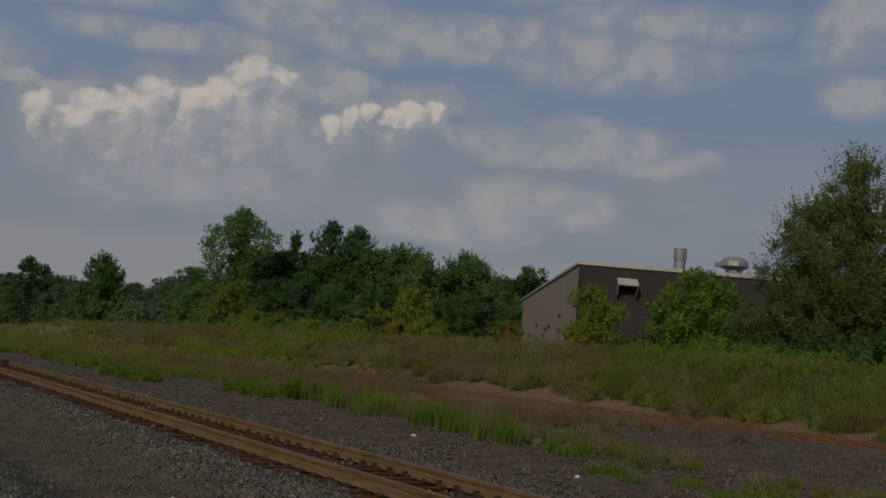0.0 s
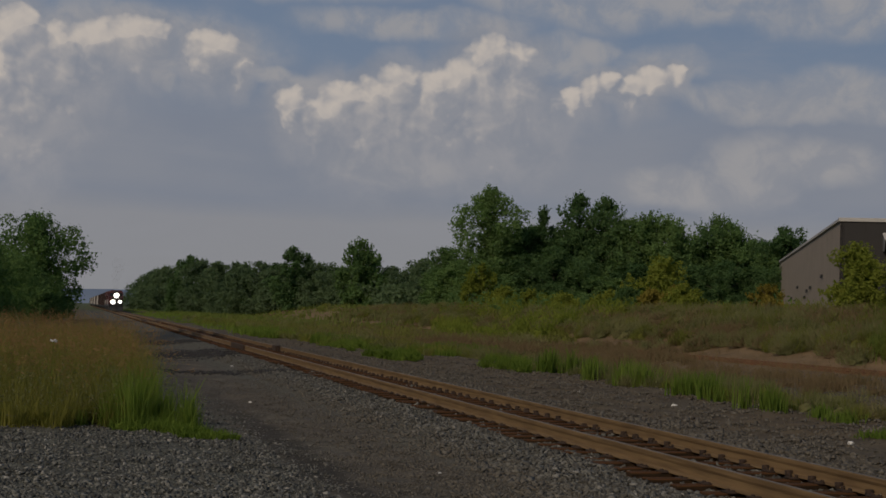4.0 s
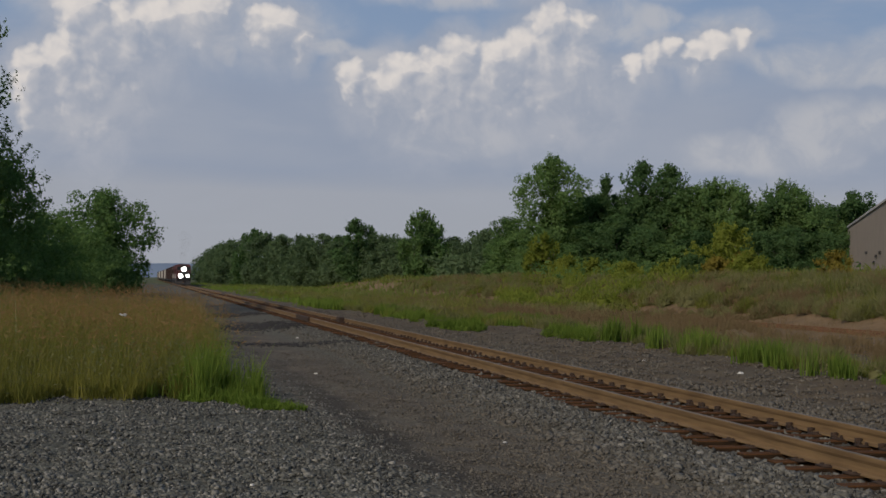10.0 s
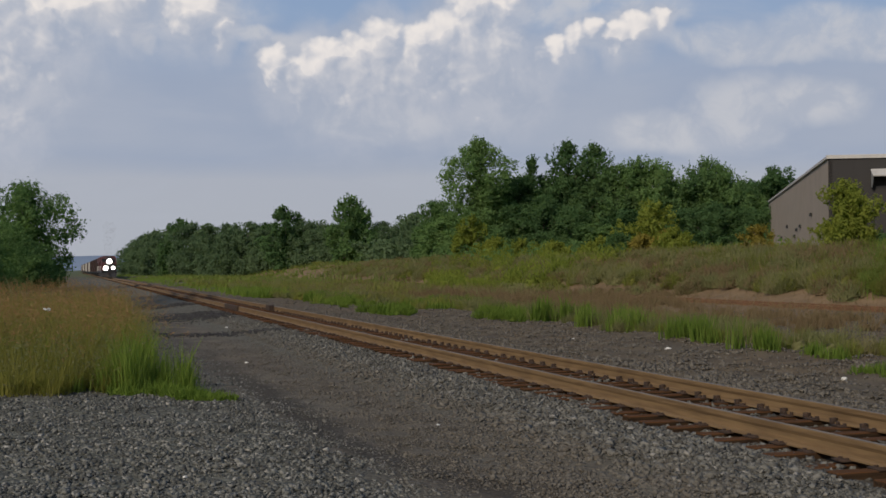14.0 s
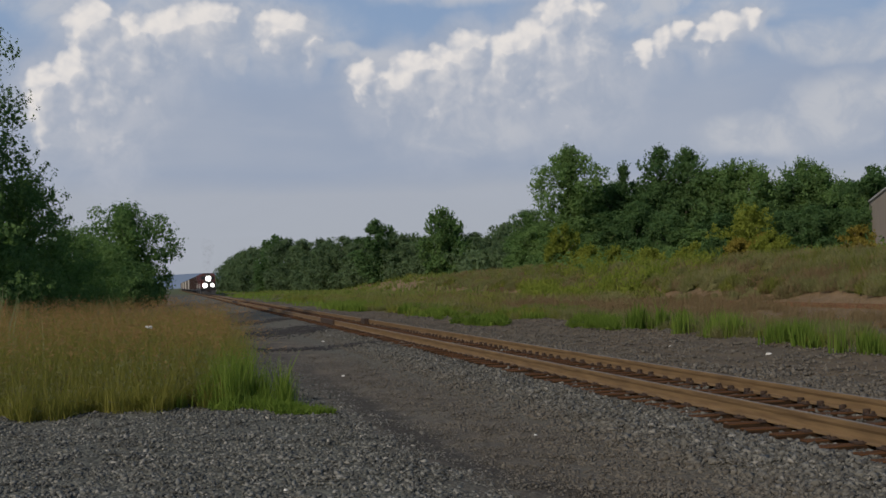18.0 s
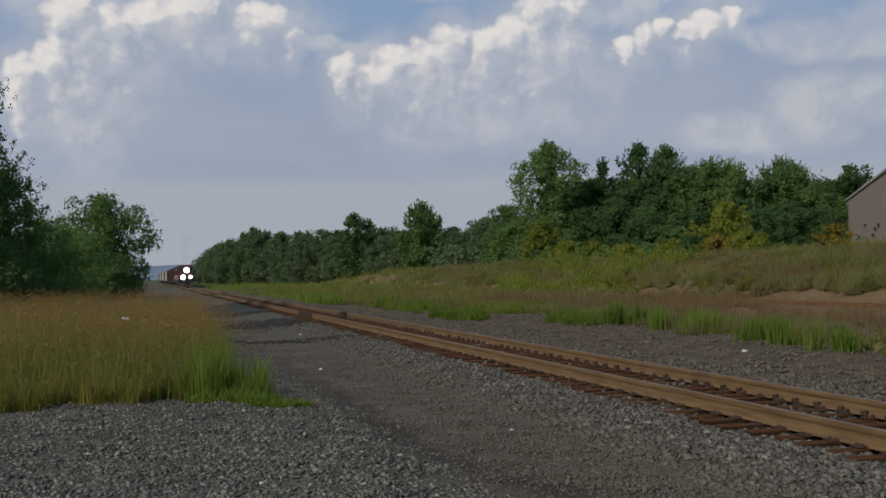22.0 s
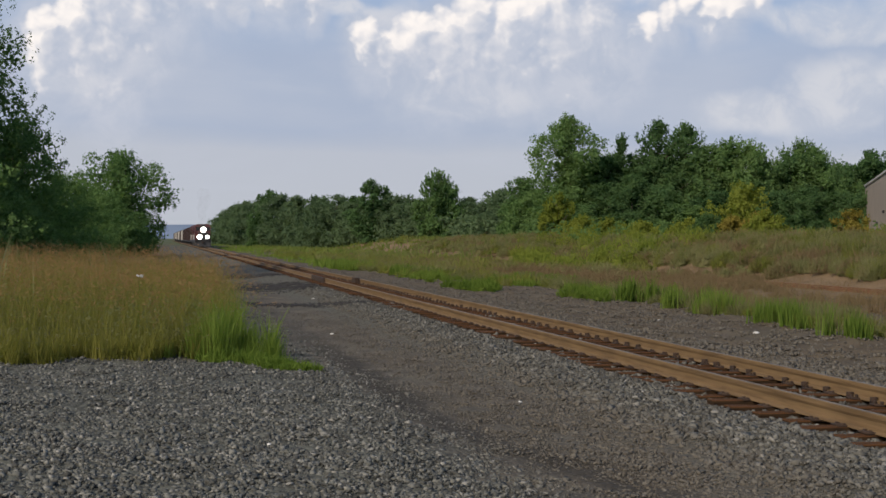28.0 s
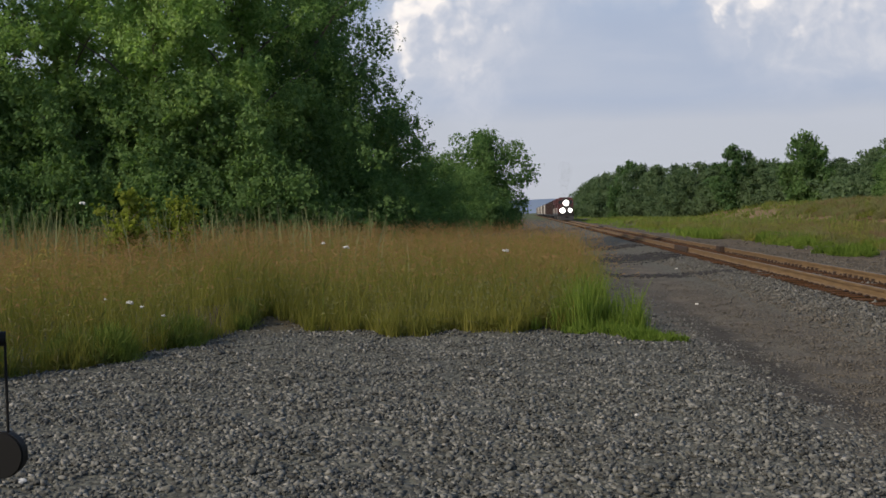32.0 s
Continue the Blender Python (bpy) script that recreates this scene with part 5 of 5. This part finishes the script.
    def face(x, y):
        return (x > bank_foot(y) + 0.9) * np.exp(-y / 75) * np.exp(-np.clip(x - 37, 0, 99) / 5)

    def browner(keep):
        return lambda x, y: keep(x, y) * (1 - 0.8 * step(az(x, y), 33, 38))
    mixes = ((M_FUZZ, "grey-olive", 1.25), (M_HAZE, "brown", 0.45), (M_WEED, "olive-green", 0.65))
    for mat, hue, share in mixes:
        dry = browner if mat is not M_WEED else (lambda keep: keep)
        herb_row(int(95 * share), 30, 37, 18, 150, dry(foot), 0.6, 1.1, 520, 0.3, 0.013, mat, "bank_foot_bushes", "rounded %s weeds in a scalloped row along the foot of the bank" % hue)
        herb_row(int(520 * share), 31, 52, 18, 160, dry(face), 0.55, 1.15, 250, 0.36, 0.015, mat, "bank_bushes", "feathery %s weeds over the bank" % hue)
    herb_row(700, 37, 78, 30, 170, lambda x, y: (x > 38.5 + 0.03 * y) * np.exp(-np.hypot(x, y) / 70), 0.5, 1.0, 110, 0.32, 0.02, M_YELLOW_WEED, "bank_top_weeds", "yellow-green weeds on top of the bank")
    herb_row(330, 24, 64, 70, 116, lambda x, y: (az(x, y) > 17) * (np.hypot(x, y) > 84), 0.9, 1.9, 210, 0.34, 0.035, M_LEAF_YELLOW, "yellow_undergrowth", "yellow-green undergrowth before the wood")
    herb_row(230, 11.5, 19, 52, 150, lambda x, y: np.exp(-y / 60) * (ripple(x, y, 0.45) > -0.1) * (x > strip_edge(y)), 0.3, 0.7, 110, 0.28, 0.016, M_WEED, "trackside_weeds", "low green and olive weeds along the line further off")
    herb_row(420, 15, 40, 58, 190, lambda x, y: np.exp(-y / 90) * (ripple(x, y, 0.3) > 0.0), 0.3, 0.8, 120, 0.3, 0.02, M_FUZZ, "far_field_weeds", "grey-olive weeds in the far field")
    herb_row(420, 15, 46, 72, 200, lambda x, y: np.exp(-y / 110) * (ripple(x, y, 0.17) > -0.1), 0.35, 0.9, 110, 0.32, 0.024, M_YELLOW_WEED, "far_field_herbs", "yellow-green weeds in the far field")

    herb_row(330, 17, 34, 56, 150, lambda x, y: np.exp(-y / 70) * step(x, 18, 22) * (ripple(x, y, 0.25) > -0.4), 0.25, 0.55, 130, 0.26, 0.014, M_HAZE, "far_brown_weeds", "red-brown seeding weeds in the far field", up=1.1)
    # greener end of the bank before the building
    def green_end(x, y):
        return (az(x, y) > 37) * (x > bank_foot(y) + 0.3) * np.exp(-np.clip(x - 35, 0, 99) / 9)
    meadow_patch(rng, 14000, 31, 60, 14, 56, lambda x, y: green_end(x, y) * (0.3 + 0.7 * (ripple(x, y, 0.8) > -0.3)), 0.4, 1.15, 0.009, 0.16, M_GRASS_GREEN, "bank_grass", "green grass along the foot of the bank", "grass")
    herb_row(260, 31, 60, 14, 56, green_end, 0.5, 1.0, 330, 0.3, 0.014, M_GREEN_WEED, "green_bank_bushes", "rounded green and olive weeds before the building")
    herbs(rng, 520, 34, 66, 26, 60, lambda x, y: (az(x, y) > 38) * (np.hypot(x, y) < 66) * (x > 35), 0.6, 1.5, 46000, 0.08, M_LEAF_BRIGHT, "green_bank_weeds", "leafy green weeds before the building")
    herbs(rng, 1100, 36, 110, 60, 200, lambda x, y: (np.hypot(x, y) > 105) * (np.hypot(x, y) < 150) * (x > 0.26 * y + 6), 0.8, 2.3, 36000, 0.22, M_LEAF, "wood_edge_scrub", "green scrub before the wood")
    meadow_patch(rng, 15000, 10.5, 60, 80, 460, lambda x, y: (x > 11.3 + 0.8 * np.sin(y * 0.2)) * np.exp(-y / 140) * step(y, 75, 130) * (x < 0.1 * y + 14) * (0.05 + 0.95 * (ripple(x, y, 0.22) > 0.0)), 0.2, 0.6, 0.035, 0.3, M_GRASS_GREEN, "lineside_grass", "green grass beside the line further off", "grass")
    wood = np.array(((14.9, 170), (13, 190), (11.5, 205), (10, 212), (8.3, 228), (7, 246), (5.8, 272), (4.7, 300), (3.9, 345), (3.3, 395), (2.9, 450)))
    az = rng.uniform(2.9, 15.2, 1400)
    d = np.interp(az, wood[::-1, 0], wood[::-1, 1]) * rng.uniform(0.99, 1.12, len(az))
    cs = np.stack([d * np.sin(np.radians(az)), d * np.cos(np.radians(az)), np.zeros(len(az))], -1)
    cs[:, 2] = ground_z(cs[:, 0], cs[:, 1]) + rng.uniform(0.3, 3.5, len(az))
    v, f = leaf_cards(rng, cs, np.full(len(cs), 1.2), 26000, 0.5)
    tagged(mesh_np("far_underwood", v, f, M_LEAF_HAZED), "leafy underwood at the foot of the far wood", "underwood", kind="stuff")
    meadow_patch(rng, 14000, 20, 75, 110, 300, lambda x, y: (x < 0.28 * y + 8), 0.4, 0.9, 0.06, 0.3, M_GREEN_WEED, "far_meadow", "green meadow before the far wood", "grass")


east_side()


# ---- loose crushed stone ----
def stones(name, n, seed, keep, x0, x1, y0, y1, r0, r1, label, parent=None, mat=None):
    rng = np.random.default_rng(seed)
    xy = spread(rng, n, x0, x1, y0, y1, keep)
    r = rng.uniform(0, 1, n) ** 2.0 * (r1 - r0) + r0
    octa = np.array([(1, 0, 0), (-1, 0, 0), (0, 1, 0), (0, -1, 0), (0, 0, 1), (0, 0, -1)], float)
    v = octa[None] * rng.uniform(0.6, 1.25, (n, 1, 3)) + rng.normal(0, 0.26, (n, 6, 3))
    q = rng.normal(size=(n, 4))
    q /= np.linalg.norm(q, axis=1, keepdims=True)
    w, a, b, c = q.T
    rot = np.stack([1 - 2 * (b * b + c * c), 2 * (a * b - c * w), 2 * (a * c + b * w), 2 * (a * b + c * w), 1 - 2 * (a * a + c * c), 2 * (b * c - a * w),
                    2 * (a * c - b * w), 2 * (b * c + a * w), 1 - 2 * (a * a + b * b)], -1).reshape(n, 3, 3)
    v = np.einsum("nij,nkj->nki", rot, v) * r[:, None, None] * np.array([1.1, 1.1, 0.8])
    v += np.stack([xy[:, 0], xy[:, 1], ground_z(xy[:, 0], xy[:, 1]) + r * 0.25], -1)[:, None]
    tri = np.array([(0, 2, 4), (2, 1, 4), (1, 3, 4), (3, 0, 4), (2, 0, 5), (1, 2, 5), (3, 1, 5), (0, 3, 5)])
    f = (tri[None] + 6 * np.arange(n)[:, None, None]).reshape(-1, 3)
    return tagged(mesh_np(name, v.reshape(-1, 3), f, mat or M_STONE, parent), label, "gravel" if parent is None else "", kind="stuff")


def yard(x, y):
    d = np.hypot(x, y)
    a = np.degrees(np.arctan2(x, y))
    lane = np.clip(np.abs(x + 0.03 * y - 3.9) / 1.5, 0.12, 1.0) * np.clip(np.abs(x - np.interp(y, (8, 10.3, 12.6, 20), (3.95, 3.47, 3.0, 2.88))) / 0.55, 0.08, 1) ** 1.5
    return (d > 7.6) * (a > -28) * (a < 42) * (d < 34) * (y < meadow_edge(x) + 0.8 + 99 * (x > 2.0)) * np.minimum(1, (10 / d) ** 2) * lane


stones("yard_gravel", 64000, 12, yard, -8, 6.7, 7, 33, 0.009, 0.034, "loose grey crushed stone over the yard")
stones("siding_gravel", 9000, 14, lambda x, y: np.exp(-y / 30) * (np.abs(np.abs(x - 29) - 0.7525) > 0.1), 16, 31, 11, 40, 0.025, 0.06, "grey stone beside the siding")
stones("lane_grit", 20000, 15, lambda x, y: np.minimum(1, (11 / np.hypot(x, y)) ** 2) * np.exp(-((x + 0.03 * y - 3.9) / 1.3) ** 2), 1.8, 6.2, 8, 32, 0.006, 0.022, "fine brown grit on the trackside lane")
stones("ballast", 21000, 13, lambda x, y: (np.minimum(1, (14 / np.hypot(x, y)) ** 1.5)) * (np.abs(np.abs(x - 7.89) - 0.7525) > 0.09) * (1 - 0.3 * (np.abs(x - 7.89) < 0.7)) * (1 - 0.6 * step(x, 9.3, 10.2)), 4.9, 12, 9, 46, 0.016, 0.05, "rust-stained ballast stone along the track")


stones("east_gravel", 22000, 18, lambda x, y: np.exp(-y / 26) * (0.25 + 0.75 * (ripple(x, y, 0.9) > -0.3)), 9.4, 17.5, 11, 75, 0.014, 0.055, "rust-stained loose stone beyond the track")


# Three shadow bands across the lane, painted by strewing dark stones.
def shadow_bands(x, y):
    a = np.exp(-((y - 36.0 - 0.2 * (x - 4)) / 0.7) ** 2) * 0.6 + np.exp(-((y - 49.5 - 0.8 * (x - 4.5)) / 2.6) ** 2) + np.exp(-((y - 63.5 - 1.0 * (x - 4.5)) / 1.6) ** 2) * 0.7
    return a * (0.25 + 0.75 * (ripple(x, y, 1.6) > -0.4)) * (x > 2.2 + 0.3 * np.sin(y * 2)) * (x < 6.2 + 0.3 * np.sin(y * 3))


stones("dark_cinders", 11000, 17, shadow_bands, 2, 6.6, 33, 70, 0.012, 0.05, "dark stones strewn as painted shadow bands across the trackside lane", mat=M_SHADOW_STONE)


# ---- small things ----
def white_stone(x, y, r, seed):
    rng = random.Random(seed)
    bm = bmesh.new()
    bmesh.ops.create_icosphere(bm, subdivisions=2, radius=r)
    for v in bm.verts:
        v.co *= rng.uniform(0.82, 1.12)
        v.co.z *= 0.6
    ob = part("pale_stone", bm, M_PETAL)
    ob.matrix_basis = pose(x, y, float(ground_z(x, y)) + r * 0.25, 0, 0, rng.uniform(0, 360))
    return tagged(ob, "single pale stone lying on the gravel", "stone", "pale stones")


for _i, (_x, _y2, _r) in enumerate(((3.5, 24.7, 0.045), (13.9, 25.9, 0.09), (13.0, 17.8, 0.06), (5.0, 40.0, 0.055), (-3.6, 8.15, 0.035), (4.4, 14.2, 0.03), (1.0, 11.0, 0.022),
                                    (13.2, 30.0, 0.05), (24.0, 60.0, 0.14), (28.0, 66.0, 0.14), (33.0, 72.0, 0.16), (31.0, 58.0, 0.12), (26.0, 72.0, 0.15), (30.0, 80.0, 0.16), (22.0, 52.0, 0.1))):
    white_stone(_x, _y2, _r, _i)


def flower(x, y, h, r, mat, name, label, group):
    """A stalk with a flat, lobed head."""
    rng = random.Random(int(x * 97 + y * 31))
    top = empty(name, pose(x, y, float(ground_z(x, y)) - 0.02), label, "flower", group)
    part("stalk", cyled(0.004, 0.003, (0, 0, 0), (0.02, 0.01, h), 5), M_GRASS_GREEN, top)
    bm = bmesh.new()
    tall = 1.0 if mat is M_GOLD else 0.3
    for k in range(34 if mat is M_GOLD else 9):
        a, q = rng.uniform(0, 6.28), r * math.sqrt(rng.random())
        bmesh.ops.create_icosphere(bm, subdivisions=1, radius=r * (0.13 if mat is M_GOLD else 0.36), matrix=Matrix.Translation((0.02 + math.cos(a) * q, 0.01 + math.sin(a) * q, h + rng.uniform(-tall, tall) * r)))
    part("flower_head", bm, mat, top)


for _x, _y2, _h, _r in ((-0.35, 19.2, 1.27, 0.045), (-2.94, 19.1, 1.38, 0.042), (-3.3, 19.0, 1.46, 0.036), (-5.46, 15.9, 0.74, 0.045), (-5.3, 15.9, 0.68, 0.03), (-4.95, 15.75, 0.56, 0.03), (-5.8, 15.9, 0.8, 0.026), (-8.93, 23.35, 2.2, 0.06)):
    flower(_x, _y2, _h, _r, M_PETAL, "wild_carrot", "white wild carrot flower in the tall grass", "white flowers in the grass")
for _x, _y2, _h, _r in ((-6.95, 16.6, 1.36, 0.1), (-7.1, 16.5, 1.28, 0.09), (-6.81, 15.6, 1.14, 0.1), (-6.95, 15.5, 1.08, 0.09), (-6.75, 16.7, 1.42, 0.07)):
    flower(_x, _y2, _h, _r, M_GOLD, "goldenrod", "yellow goldenrod flower in the tall grass", "yellow flowers in the grass")

for _i, (_az, _h, _w) in enumerate(((-18.9, 2.6, 1.8), (-16.7, 2.3, 1.5))):
    _b = tree("leafy_shrub", 81 + _i, _h, _w, 0.1, M_LEAF_YELLOW, 2600, 0.1, "column", 16, "bright yellow-green leafy shrub among the reeds", "bush", "shrubs among the reeds", shoot=0.4)
    _b.matrix_basis = pose(*polar(_az, 33))


# ---- second camera on its tripod beside the operator ----
M_PLASTIC = plain("black_plastic", (0.005, 0.005, 0.005), 0.6, 0, 0.1, 20.0, 0, 0.2)


def tripod_camera():
    x, y = 1.9 * math.sin(radians(-27.6)), 1.9 * math.cos(radians(-27.6))
    gz = float(ground_z(x, y))
    top = empty("camera_on_tripod", pose(x, y, gz, 0, 0, 24.0), "black camera on a tripod, lens cap dangling on a cord", "camera")
    z = 1.63 - gz
    part("body", boxed(-0.09, 0.03, -0.05, 0.05, z - 0.15, z - 0.03, 0.012), M_PLASTIC, top)
    lens = part("lens", cyled(0.036, 0.04, (-0.03, 0.04, z - 0.085), (-0.03, 0.16, z - 0.085), 28), M_PLASTIC, top)
    part("focus_ring", cyled(0.043, 0.043, (-0.03, 0.09, z - 0.085), (-0.03, 0.12, z - 0.085), 28), M_PLASTIC, lens)
    part("grip", boxed(0.03, 0.096, -0.03, 0.03, z - 0.115, z - 0.06, 0.012), M_PLASTIC, top)
    part("cord_knob", cyled(0.011, 0.011, (0.085, 0.0, z - 0.177), (0.107, 0.0, z - 0.177), 14), M_PLASTIC, top)
    part("knob_arm", boxed(0.02, 0.09, -0.008, 0.008, z - 0.185, z - 0.13), M_PLASTIC, top)
    part("cord", cyled(0.0022, 0.0022, (0.1055, 0.0, z - 0.182), (0.107, 0.0, z - 0.322), 8), M_PLASTIC, top, "thin black cord")
    cap = part("lens_cap", cyled(0.034, 0.034, (0.094, -0.006, z - 0.352), (0.104, 0.014, z - 0.352), 32), M_PLASTIC, top, "round black lens cap")
    part("cap_rim", cyled(0.0355, 0.0355, (0.0955, -0.003, z - 0.352), (0.098, 0.002, z - 0.352), 32), M_PLASTIC, cap)
    part("head", cyled(0.03, 0.03, (-0.03, 0, z - 0.24), (-0.03, 0, z - 0.15), 18), M_PLASTIC, top)
    part("centre_column", cyled(0.014, 0.014, (-0.03, 0, z - 0.7), (-0.03, 0, z - 0.24), 12), M_PLASTIC, top)
    for a in (100, 220, 340):
        c, s = math.cos(radians(a)), math.sin(radians(a))
        leg = part("leg", cyled(0.014, 0.009, (-0.03 + 0.03 * c, 0.03 * s, z - 0.42), (-0.03 + 0.42 * c, 0.42 * s, 0.0), 12), M_PLASTIC, top)
        part("rubber_foot", cyled(0.016, 0.013, (-0.03 + 0.41 * c, 0.41 * s, 0.03), (-0.03 + 0.425 * c, 0.425 * s, -0.01), 12), M_PLASTIC, leg)


tripod_camera()


# ---- motion ----
def motions():
    for car, back in TRAIN + [(SMOKE, 0.0)]:
        walk(car, [(t, pose(TRACK_X, y + back, 0)) for t, y in ((0.0, 274.5), (8.0, 266.0), (16.0, 256.5), (24.0, 246.5), (32.0, 233.5))])


motions()
